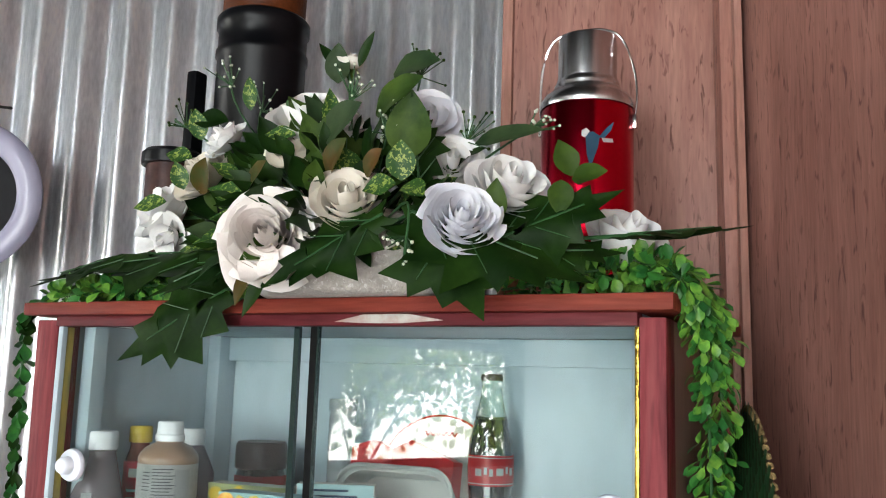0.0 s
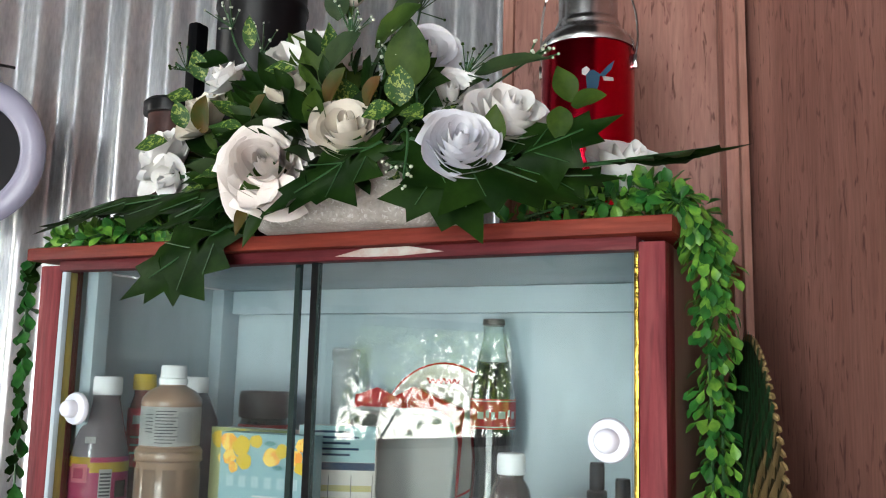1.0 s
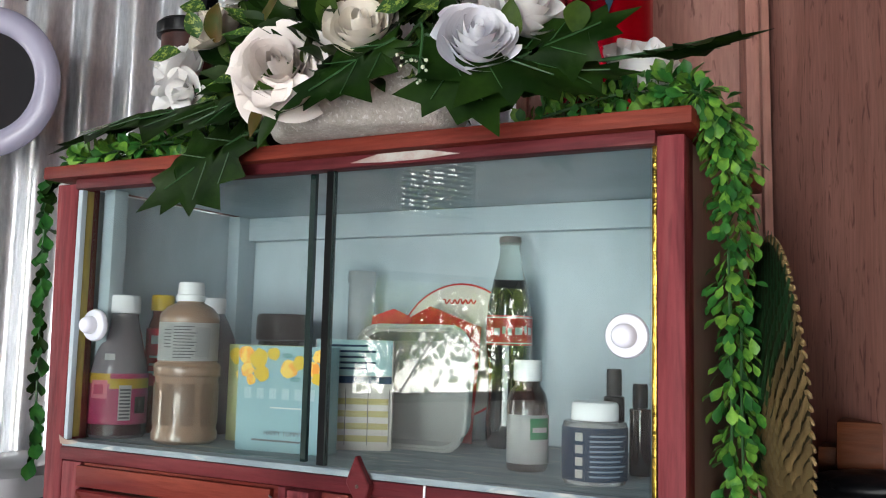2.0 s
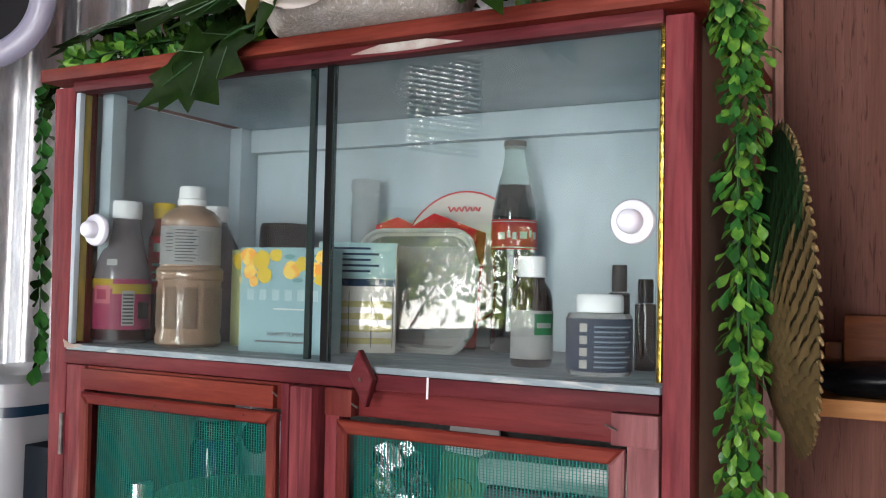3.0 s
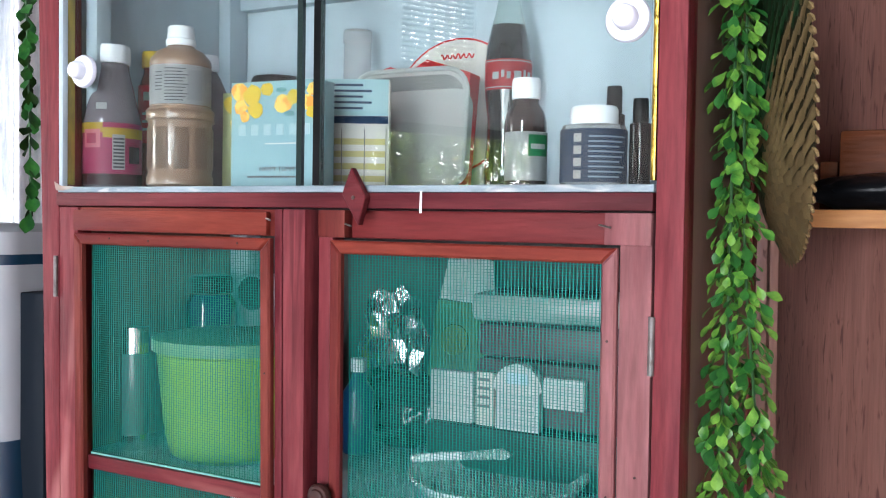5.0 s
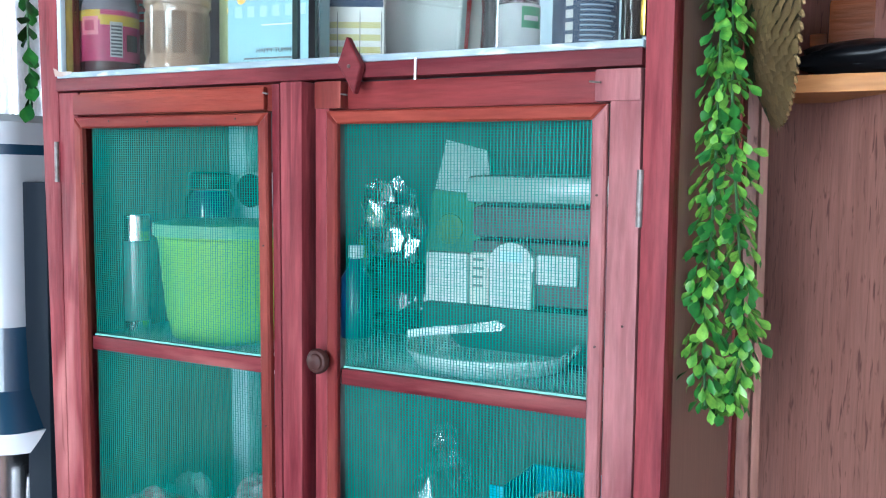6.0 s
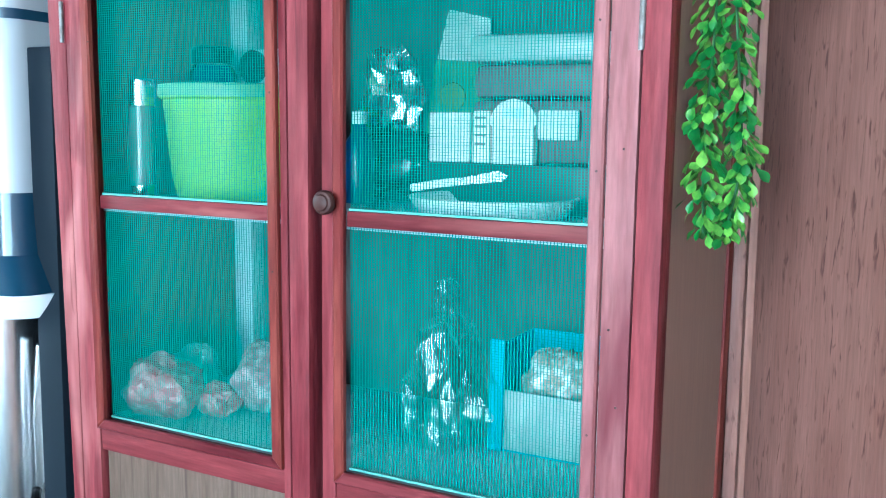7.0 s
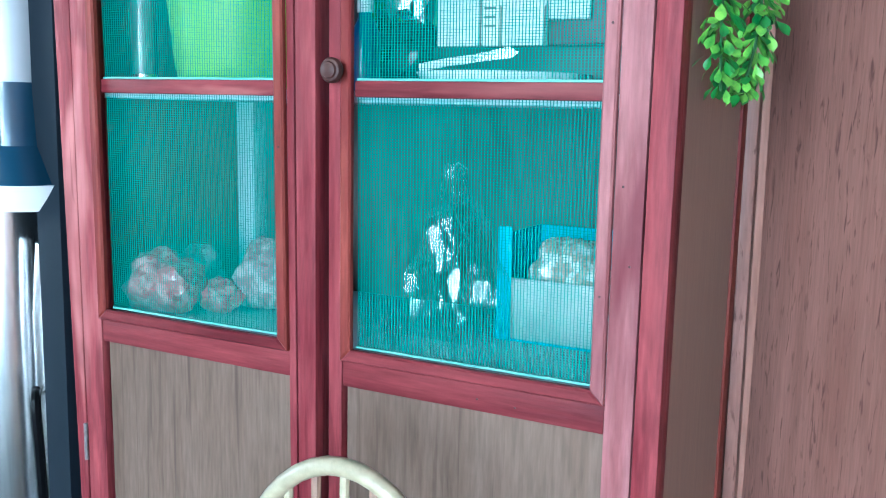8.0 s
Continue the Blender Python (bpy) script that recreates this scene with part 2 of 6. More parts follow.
def curve_points(ctrl, steps=8):
    """A smooth line through control points."""
    c = [Vector(p) for p in ctrl]
    c = [2 * c[0] - c[1]] + c + [2 * c[-1] - c[-2]]
    out = []
    for i in range(1, len(c) - 2):
        for k in range(steps):
            t = k / steps
            a, b, d, e = c[i - 1], c[i], c[i + 1], c[i + 2]
            out.append(0.5 * (2 * b + (d - a) * t + (2 * a - 5 * b + 4 * d - e) * t * t + (3 * b - a - 3 * d + e) * t ** 3))
    return out + [c[-2]]


def prism(outline, axis_y0, axis_y1):
    """A plate cut to an outline of (x, z), between two depths."""
    bm = bmesh.new()
    a = [bm.verts.new((x, axis_y0, z)) for x, z in outline]
    b = [bm.verts.new((x, axis_y1, z)) for x, z in outline]
    bm.faces.new(a)
    bm.faces.new(b[::-1])
    for i in range(len(a)):
        j = (i + 1) % len(a)
        bm.faces.new((a[j], a[i], b[i], b[j]))
    bmesh.ops.recalc_face_normals(bm, faces=bm.faces)
    return bm


def mesh_of(name, bm, mat, smooth=None):
    me = bpy.data.meshes.new(name)
    bmesh.ops.recalc_face_normals(bm, faces=bm.faces) if smooth is not False else None
    bm.to_mesh(me)
    bm.free()
    me.materials.append(mat)
    if smooth:
        me.shade_smooth()
        me.set_sharp_from_angle(angle=radians(smooth))
    return me


def part(name, bm, mat, parent, label="", at=None, smooth=40):
    ob = new(name, mesh_of(name, bm, mat, smooth))
    ob.parent = parent
    if at is not None:
        ob.matrix_local = at if isinstance(at, Matrix) else Matrix.Translation(at)
    return tagged(ob, label)


def thing(name, label, category, at=(0, 0, 0), group="", kind=""):
    ob = new(name)
    ob.empty_display_size = 0.05
    ob.matrix_world = at if isinstance(at, Matrix) else Matrix.Translation(at)
    return tagged(ob, label, category, group, kind)


def single(name, bm, mat, label, category, group="", kind="", at=None, smooth=40):
    ob = new(name, mesh_of(name, bm, mat, smooth))
    if at is not None:
        ob.matrix_world = at if isinstance(at, Matrix) else Matrix.Translation(at)
    return tagged(ob, label, category, group, kind)


def wall_slab(name, a, b, z0, z1, thick, mat, holes=(), label="", outward=None):
    """A wall from a to b in plan; holes are (from, to, bottom, top) along it. Thickness goes to the side of outward."""
    a, b = Vector(a), Vector(b)
    d = (b - a).normalized()
    n = Vector((-d.y, d.x, 0))
    if n.dot(Vector(outward)) < 0:
        n = -n
    length = (b - a).length
    bm = bmesh.new()
    xs = sorted({0.0, length, *[v for h in holes for v in h[:2]]})
    zs = sorted({z0, z1, *[v for h in holes for v in h[2:]]})
    for x0, x1 in zip(xs, xs[1:]):
        for q0, q1 in zip(zs, zs[1:]):
            mx, mz = (x0 + x1) / 2, (q0 + q1) / 2
            if any(h[0] < mx < h[1] and h[2] < mz < h[3] for h in holes):
                continue
            corners = [a + d * x + n * t for x in (x0, x1) for t in (0, thick)]
            lo = [bm.verts.new((c.x, c.y, q0)) for c in corners]
            hi = [bm.verts.new((c.x, c.y, q1)) for c in corners]
            for f in ((0, 1, 3, 2),):
                bm.faces.new([lo[i] for i in f])
                bm.faces.new([hi[i] for i in f[::-1]])
            for i, j in ((0, 1), (1, 3), (3, 2), (2, 0)):
                bm.faces.new((lo[i], lo[j], hi[j], hi[i]))
    bmesh.ops.remove_doubles(bm, verts=bm.verts, dist=1e-5)
    return single(name, bm, mat, label, "wall", kind="structure", smooth=None)


# ---------------------------------------------------------------- the room
single("ground", boxed(-60, 60, -60, 60, -0.3, -0.12, 0), EARTH, "pale dry ground with patches of grass outside", "ground", kind="structure")
fl = bmesh.new()
fl.faces.new([fl.verts.new(p) for p in (LEFT + 0.4 * V - 0.3 * U, CORNER + 0.9 * V + 0.4 * U, RIGHT + 0.2 * U, FRONT - 0.2 * V)])
bmesh.ops.solidify(fl, geom=list(fl.faces), thickness=0.1)
single("floor", fl, CEMENT, "bare grey cement floor of the room", "floor", kind="structure", smooth=None)
ce = bmesh.new()
ce.faces.new([ce.verts.new(p + Vector((0, 0, HIGH))) for p in (LEFT + 0.4 * V - 0.3 * U, CORNER + 0.9 * V + 0.4 * U, RIGHT + 0.2 * U, FRONT - 0.2 * V)])
bmesh.ops.solidify(ce, geom=list(ce.faces), thickness=-0.08)
single("ceiling", ce, CEIL, "brown boarded ceiling over the room", "ceiling", kind="structure", smooth=None)

glare = bpy.data.materials.new("bright_hazy_sky")
glare.use_nodes = True
glare.node_tree.nodes["Principled BSDF"].inputs["Base Color"].default_value = (0.8, 0.8, 0.8, 1)
glare.node_tree.nodes["Principled BSDF"].inputs["Emission Color"].default_value = (1.0, 0.98, 0.88, 1)
glare.node_tree.nodes["Principled BSDF"].inputs["Emission Strength"].default_value = 2.1
single("backdrop", boxed(-14, 14, -0.05, 0.05, 0, 9, 0), glare, "bright hazy sky beyond the garden", "sky", kind="structure", at=pose(-9.2, -15.3, -0.12, 0, 0, -31))

# corrugated zinc sheet wall
zb = bmesh.new()
PITCH, DEEP = 0.076, 0.0125
steps = int(4.7 / PITCH * 12)
prev = None
for i in range(steps + 1):
    s = -2.9 + 4.7 * i / steps
    ph = 2 * math.pi * s / PITCH
    p = ZINC + U * s + V * (DEEP * math.sin(ph) + 0.0025 * math.sin(s * 7.1))
    cur = [zb.verts.new((p.x, p.y, 0)), zb.verts.new((p.x, p.y, HIGH))]
    if prev:
        zb.faces.new((prev[0], cur[0], cur[1], prev[1]))
    prev = cur
bmesh.ops.solidify(zb, geom=list(zb.faces), thickness=0.003)
single("wall_zinc", zb, ZINC_M, "corrugated galvanised zinc sheet wall, unpainted and dull", "wall", kind="structure", smooth=80)
wall_slab("wall_outer", LEFT + 0.06 * V - 0.3 * U, ZINC + 2.2 * U + 0.06 * V, 0, HIGH, 0.05, WALL, label="plain backing behind the zinc sheets", outward=V)

# plywood back panel and right wall
PLY_L = Vector((0.068, 0.405, 0))
wall_slab("wall_plywood_back", PLY_L, CORNER + Vector((0.0, 0.0, 0)), 0, HIGH, 0.018, PLY, label="reddish brown plywood partition panel", outward=V)
wall_slab("wall_plywood_right", CORNER - 0.6 * RDIR, RIGHT, 0, HIGH, 0.03, PLY, label="reddish brown plywood wall with dark knots", outward=(1, 0.5, 0))
ed = PLY_L - Vector((0.012, 0.002, 0))
single("trim_edge", boxed(ed.x - 0.004, ed.x + 0.012, ed.y - 0.006, ed.y + 0.022, 0, HIGH, 0.001), TRIM_WOOD, "narrow wooden edge batten of the plywood panel", "batten", kind="structure")
post = bmesh.new()
box(post, -0.012, 0.010, -0.026, 0.012, 0, HIGH, 0.0015)
single("trim_corner_post", post, PLY, "reddish wooden corner post between plywood walls", "post", kind="structure", at=pose(CORNER.x + 0.014, CORNER.y - 0.02, 0, 0, -0.6, 22))
edge = boxed(-0.005, 0.005, -0.010, 0.004, 0, HIGH, 0.001)
single("trim_corner_batten", edge, TRIM_WOOD, "pale narrow wooden batten along the corner post", "batten", kind="structure", at=pose(CORNER.x + 0.0335, CORNER.y - 0.046, 0, 0, -0.6, 22))

# left wall with the window, louvre and an added unseen gap, front wall with the doorway
wall_slab("wall_left", LEFT, FRONT, 0, HIGH, 0.12, WALL, ((0.08, 0.86, 0.85, 2.35), (2.38, 3.72, 1.22, 1.92), (2.72, 3.22, 2.24, 2.80)), "plain plastered wall with a window and a louvre vent", -U)
span = (RIGHT - FRONT).length
wall_slab("wall_front", FRONT, RIGHT, 0, HIGH, 0.12, WALL, ((0.52 * span - 1.78, 0.52 * span + 1.78, 0.0, 1.95), (0.30 * span - 0.4, 0.30 * span + 0.4, 2.0, 3.16)), "plain plastered wall with an open doorway and an added high opening", (0, -1, 0))


def window_unit(name, at, wide, high):
    w = thing(name, "plain brown wooden window frame, open to a garden", "window", at, kind="structure")
    for x0, x1, z0, z1 in ((0, wide, 0, 0.05), (0, wide, high - 0.05, high), (0, 0.05, 0.05, high - 0.05), (wide - 0.05, wide, 0.05, high - 0.05)):
        part("window_frame", boxed(x0, x1, -0.01, 0.05, z0, z1, 0.003), DARK_WOOD, w)
    return w


yaw_left = math.degrees(math.atan2(-V.y, -V.x))
wl = LEFT - 2.38 * V
window_unit("window_1", pose(wl.x, wl.y, 1.22, 0, 0, yaw_left), 1.34, 0.70)
lv = LEFT - 2.72 * V
louvre = thing("window_2", "slatted wooden louvre vent high in the wall", "vent", pose(lv.x, lv.y, 2.24, 0, 0, yaw_left), kind="structure")
for i in range(19):
    part("slat", boxed(0.002, 0.498, -0.015, 0.015, -0.004, 0.004, 0.001), DARK_WOOD, louvre, at=pose(0, -0.04, 0.018 + 0.0292 * i, 14 + 6 * math.sin(i * 2.1), 0, 0))
for x in (0.07, 0.16, 0.23, 0.33, 0.42):
    part("stile", boxed(x, x + 0.022, -0.078, -0.066, 0.0, 0.56, 0.002), DARK_WOOD, louvre)
CLOTH = material("pale_grey_curtain", (0.20, 0.22, 0.22), 0.8, 0, (0.26, 0.28, 0.27), 12, (1, 1, 0.2), fine=0.1)


def curtain(at, wide, high, top, low, flip):
    """A pleated curtain drawn aside: wide at the rail, gathered towards the side below."""
    bm = bmesh.new()
    rows = []
    for i in range(13):
        f = i / 12
        w = top + (low - top) * min(1.0, f * 1.25) ** 0.7
        row = []
        for k in range(41):
            x = w * k / 40
            row.append(bm.verts.new(((wide - x) if flip else x, 0.012 * math.sin(k * 1.25 + 0.6 * f), high * (1 - f))))
        rows.append(row)
    for a, b in zip(rows, rows[1:]):
        for k in range(40):
            bm.faces.new((a[k], a[k + 1], b[k + 1], b[k]))
    bmesh.ops.solidify(bm, geom=list(bm.faces), thickness=0.002)
    return single("curtain", bm, CLOTH, "pale grey curtain gathered to the side of a window", "curtain", "window curtains", at=at, smooth=70)


for flip, top, low in ((False, 0.22, 0.04), (True, 0.20, 0.06)):
    cw = LEFT - 2.38 * V + 0.06 * U
    curtain(pose(cw.x, cw.y, 1.20, 0, 0, yaw_left), 1.34, 0.76, top, low, flip)

# ---------------------------------------------------------------- the food cabinet
DEEP_CAB = 0.355
cab = thing("food_cabinet", "red-stained wooden food cabinet with glass and green netting doors", "cabinet", (0, 0, 0))
part("left_post", boxed(-0.389, -0.353, 0.0, 0.034, 0.06, 1.737, 0.002), RED_V, cab)
part("right_post", boxed(0.3535, 0.377, 0.0, 0.034, 0.06, 1.737, 0.002), RED_V, cab)
part("back_post", boxed(-0.389, -0.353, DEEP_CAB - 0.03, DEEP_CAB, 0.06, 1.737, 0.002), RED_V, cab)
part("back_post", boxed(0.350, 0.379, DEEP_CAB - 0.032, DEEP_CAB, 0.06, 1.737, 0.002), ORANGE_V, cab)
part("side_panel", boxed(0.362, 0.3755, 0.0345, DEEP_CAB - 0.033, 0.12, 1.736, 0.0), SIDE_BROWN, cab, "brown painted side panel")
part("side_panel", boxed(-0.388, -0.376, 0.0345, DEEP_CAB - 0.031, 0.12, 1.736, 0.0), SIDE_BROWN, cab)
part("back_panel", boxed(-0.352, 0.349, 0.331, 0.343, 1.4235, 1.7355, 0.0), PAINT, cab, "grey-blue painted back panel")
# below the glass shelf the back is much darker than the panel above
part("back_panel", boxed(-0.352, 0.349, 0.331, 0.343, 0.12, 1.4230, 0.0), DARK_BACK, cab, "dark grey back board")
part("lining", boxed(-0.3755, -0.370, 0.0355, 0.324, 1.431, 1.735, 0.0), PAINT, cab, "grey-blue painted lining")
part("lining", boxed(0.3475, 0.3525, 0.045, 0.322, 1.431, 1.735, 0.0), PAINT, cab)
part("inner_post", boxed(-0.3695, -0.348, 0.292, 0.330, 1.431, 1.735, 0.001), PAINT, cab, "grey-blue painted corner post")
part("inner_post", boxed(-0.3525, -0.334, 0.040, 0.062, 1.431, 1.735, 0.001), PAINT, cab, "grey-blue painted corner post")
part("inner_post", boxed(-0.352, -0.32, 0.300, 0.330, 0.16, 1.407, 0.001), PAINT, cab, "pale painted corner post")
part("back_rail", boxed(-0.347, 0.347, 0.312, 0.3305, 1.700, 1.7345, 0.001), PAINT, cab, "grey-blue painted rail")
part("top_board", boxed(-0.396, 0.387, -0.017, DEEP_CAB + 0.01, 1.7415, 1.757, 0.0025), ORANGE_H, cab, "orange-red top board with worn edge")
part("top_trim", boxed(-0.3525, 0.3530, -0.004, 0.016, 1.7295, 1.7413, 0.001), RED_H, cab, "red trim with chipped paint")
part("top_lining", boxed(-0.352, 0.352, 0.017, 0.33, 1.7358, 1.7412, 0.0), PAINT, cab, "grey-blue painted underside")
part("paint_chip", prism(((0.045, 1.7335), (0.078, 1.7405), (0.13, 1.7408), (0.168, 1.7345), (0.12, 1.7318), (0.08, 1.732)), -0.0052, -0.0042), WHITE_CHIP, cab, "chipped whitish patch of bare wood", smooth=None)
part("paint_chip", prism(((-0.354, 1.426), (-0.357, 1.436), (-0.346, 1.4312), (-0.325, 1.4308), (-0.327, 1.428), (-0.342, 1.4255)), -0.0012, -0.0004), WHITE_CHIP, cab, "chipped whitish patch of bare wood", smooth=None)
part("upper_shelf", boxed(-0.3525, 0.3530, 0.0, 0.33, 1.4235, 1.4300, 0.001), SILL_PAINT, cab, "grey-blue painted shelf with a chipped edge")
part("sill_rail", boxed(-0.3525, 0.3530, -0.002, 0.022, 1.4080, 1.4230, 0.0015), RED_H, cab)
part("middle_shelf", boxed(-0.352, 0.352, 0.024, 0.33, 1.098, 1.110, 0.001), PAINT, cab, "pale painted shelf")
part("lower_shelf", boxed(-0.352, 0.352, 0.024, 0.33, 0.812, 0.826, 0.001), PAINT, cab, "pale painted shelf")
part("bottom_board", boxed(-0.352, 0.352, 0.024, 0.33, 0.14, 0.16, 0.001), RED_H, cab)
part("bottom_rail", boxed(-0.3525, 0.3530, 0.0, 0.022, 0.12, 0.17, 0.0015), RED_H, cab)
part("centre_post", boxed(-0.0135, 0.0135, -0.011, 0.022, 0.1705, 1.4065, 0.002), RED_V, cab)
part("glass_edge_tape", boxed(0.3490, 0.3532, 0.002, 0.012, 1.433, 1.729, 0.001), GOLD, cab, "crinkled gold foil tape")
part("glass_edge_tape", boxed(-0.3525, -0.3475, 0.010, 0.0205, 1.433, 1.729, 0.001), OLIVE_TAPE, cab, "worn olive yellow tape")
part("edge_strip", boxed(-0.3528, -0.3455, 0.001, 0.0085, 1.431, 1.7292, 0.001), PAINT, cab, "pale painted strip with flaking edge")
part("nail", tube([(0.139, -0.0035, 1.424), (0.1385, -0.0035, 1.404)], 0.0012, 6), WHITE_PL, cab, "white paint drip")

# sliding glass doors
for x0, x1, y in ((-0.346, -0.0205, 0.0215), (0.0170, 0.3460, 0.0095)):
    g = part("glass_door", boxed(x0, x1, y - 0.002, y + 0.002, 1.4305, 1.734, 0.0), GLASS, cab, "clear sliding glass pane", smooth=None)
    g.visible_shadow = False
    ex = x1 if x0 < -0.1 else x0
    part("edge", boxed(ex, ex + 0.0065 if x0 < -0.1 else ex + 0.0018, y - 0.0026, y + 0.0026, 1.4305, 1.734, 0.0), GLASS_EDGE, g, "dark green glass edge", smooth=None)
    if x0 > -0.1:
        part("edge_strip", boxed(ex - 0.0085, ex - 0.0002, y - 0.0022, y + 0.0022, 1.4305, 1.734, 0.0), BLACK_PL, g, "black edge strip", smooth=None)
    kx = -0.329 if x0 < -0.1 else 0.327
    kb = lathe(((0.0, 0.0), (0.019, 0.0), (0.0195, 0.0025), (0.018, 0.0055), (0.0125, 0.0068), (0.0105, 0.008), (0.0100, 0.016), (0.008, 0.0195), (0.004, 0.021), (0, 0.0212)), 40)
    part("knob", kb, KNOB_PL, g, "round milky white plastic knob", at=pose(kx, y - 0.0021, 1.566, 90, 0, 0))


HEM = material("pale_folded_netting", (0.10, 0.30, 0.26), 0.6, 0, (0.16, 0.36, 0.31), 30)


def netting(x0, x1, z0, z1, y, seed):
    """Woven net: many flat threads, slightly uneven."""
    rnd = random.Random(seed)
    verts, faces = [], []

    def ribbon(p, w, upright):
        base = len(verts)
        for (x, z, o) in p:
            verts.append((x - w, y + o, z) if upright else (x, y + o, z - w))
            verts.append((x + w, y + o, z) if upright else (x, y + o, z + w))
        for k in range(len(p) - 1):
            faces.append((base + 2 * k, base + 2 * k + 1, base + 2 * k + 3, base + 2 * k + 2))

    n = int((x1 - x0) / 0.0034)
    for i in range(n + 1):
        x = x0 + (x1 - x0) * i / n
        bow = rnd.uniform(-0.0004, 0.0004)
        ribbon([(x + bow * math.sin(4 * f) , z0 + (z1 - z0) * f, 0.0015 * math.sin(3.1 * f + 9 * x)) for f in (0, 0.2, 0.4, 0.6, 0.8, 1.0)], 0.00052, True)
    n = int((z1 - z0) / 0.0026)
    for i in range(n + 1):
        z = z0 + (z1 - z0) * i / n
        bow = rnd.uniform(-0.0004, 0.0004)
        ribbon([(x0 + (x1 - x0) * f, z + bow * math.sin(5 * f), 0.0004 + 0.0015 * math.sin(9 * x0 + 2.1 * f)) for f in (0, 0.2, 0.4, 0.6, 0.8, 1.0)], 0.00022, False)
    bm = bmesh.new()
    vs = [bm.verts.new(v) for v in verts]
    for fc in faces:
        bm.faces.new([vs[k] for k in fc])
    return bm


def netting_door(x0, x1, mx0, mx1, pale, knob_x, hinge_x, name_label, seed):
    """One cabinet door: stiles, rails, mitred trim, two fields of netting, a plywood panel below."""
    d = part("door", boxed(x0, mx0 - 0.0135, 0.001, 0.021, 0.175, 1.4065, 0.0015), RED_V, cab, name_label)
    part("stile", boxed(mx1 + 0.0135, x1, 0.001, 0.021, 0.175, 1.4065, 0.0015), pale, d)
    part("top_rail", boxed(mx0 - 0.013, mx1 + 0.013, 0.004 if seed == 1 else 0.013, 0.021, 1.3790, 1.4065, 0.0015), ORANGE_H if seed == 1 else DARK_RED, d)
    part("middle_rail", boxed(mx0, mx1, 0.002, 0.019, 1.1035, 1.1195, 0.0015), RED_H, d)
    part("lower_rail", boxed(mx0 - 0.013, mx1 + 0.013, 0.001, 0.020, 0.800, 0.8285, 0.0015), RED_H, d)
    part("bottom_rail", boxed(mx0 - 0.013, mx1 + 0.013, 0.001, 0.020, 0.175, 0.235, 0.0015), RED_H, d)
    part("panel", boxed(mx0 - 0.013, mx1 + 0.013, 0.011, 0.017, 0.2355, 0.7995, 0.0), PLY_BROWN, d, "brown grained plywood panel")
    w, z0, z1 = 0.013, 0.8420, 1.3640
    y0, y1 = -0.0065, 0.0008
    trims = (((mx0, z1), (mx1, z1), (mx1 + w, z1 + w), (mx0 - w, z1 + w)), ((mx0, z0), (mx0 - w, z0 - w), (mx1 + w, z0 - w), (mx1, z0)),
             ((mx0, z1), (mx0 - w, z1 + w), (mx0 - w, z0 - w), (mx0, z0)), ((mx1, z1), (mx1, z0), (mx1 + w, z0 - w), (mx1 + w, z1 + w)))
    for k, o in enumerate(trims):
        bm = prism(o, y0, y1)
        bmesh.ops.bevel(bm, geom=[e for e in bm.edges if all(abs(v.co.y - y0) < 1e-6 for v in e.verts)], offset=0.002, segments=1, affect="EDGES")
        part("trim", bm, (ORANGE_H, RED_H, ORANGE_V, pale if seed == 2 else ORANGE_V)[k], d, smooth=None)
    for a, b, q in ((1.1193, 1.3645, 0), (0.8415, 1.1038, 1)):
        part("netting", netting(mx0 - 0.001, mx1 + 0.001, a, b, 0.0115, seed * 10 + q), NETTING, d, "woven teal green plastic netting", smooth=False)["kind"] = "stuff"
        part("netting_hem", boxed(mx0, mx1, 0.006, 0.010, a + 0.0004, a + 0.0030, 0.0008), HEM, d, "pale folded netting edge")
    for hz in (1.298, 0.664):
        h = lathe(((0, -0.024), (0.0028, -0.024), (0.0028, 0.024), (0, 0.024)), 10)
        part("hinge", h, STEEL, d, "worn steel hinge", at=(hinge_x, -0.0012, hz + (0.027 if seed == 1 and hz > 1 else 0)))
    if knob_x:
        kb = lathe(((0, 0), (0.008, 0), (0.0085, 0.004), (0.0065, 0.008), (0.009, 0.012), (0.0125, 0.016), (0.0128, 0.019), (0.011, 0.022), (0.0085, 0.0225), (0.0075, 0.0245), (0.004, 0.0255), (0, 0.026)), 32)
        part("knob", kb, DARK_WOOD, d, "dark turned wooden knob", at=pose(knob_x, 0.001, 1.129, 90, 0, 0))
    return d


door_l = netting_door(-0.3515, -0.024, -0.306, -0.047, RED_V, None, -0.3545, "netting door in a mitred wooden frame", 1)
door_r = netting_door(0.0215, 0.3525, 0.052, 0.312, PALE_RED, 0.037, 0.3535, "netting door in a mitred wooden frame", 2)
part("block", boxed(0.3125, 0.3520, -0.0012, 0.0125, 1.3795, 1.4063, 0.001), PALE_RED, door_r, "pale worn wooden corner block")
part("block", boxed(0.0220, 0.0535, -0.0012, 0.0125, 1.3795, 1.4063, 0.001), ORANGE_V, door_r, "pale worn wooden corner block")
part("plank", boxed(-0.322, -0.040, -0.0035, 0.0035, 1.3798, 1.4035, 0.0012), ORANGE_H, door_l, "orange worn plank above the netting")
for x, z in ((-0.040, 1.397), (0.056, 1.393), (0.309, 1.396)):
    part("nail", tube([(x, -0.004, z), (x + 0.012, -0.012, z - 0.002)], 0.001, 6), STEEL, cab, "bent steel nail")
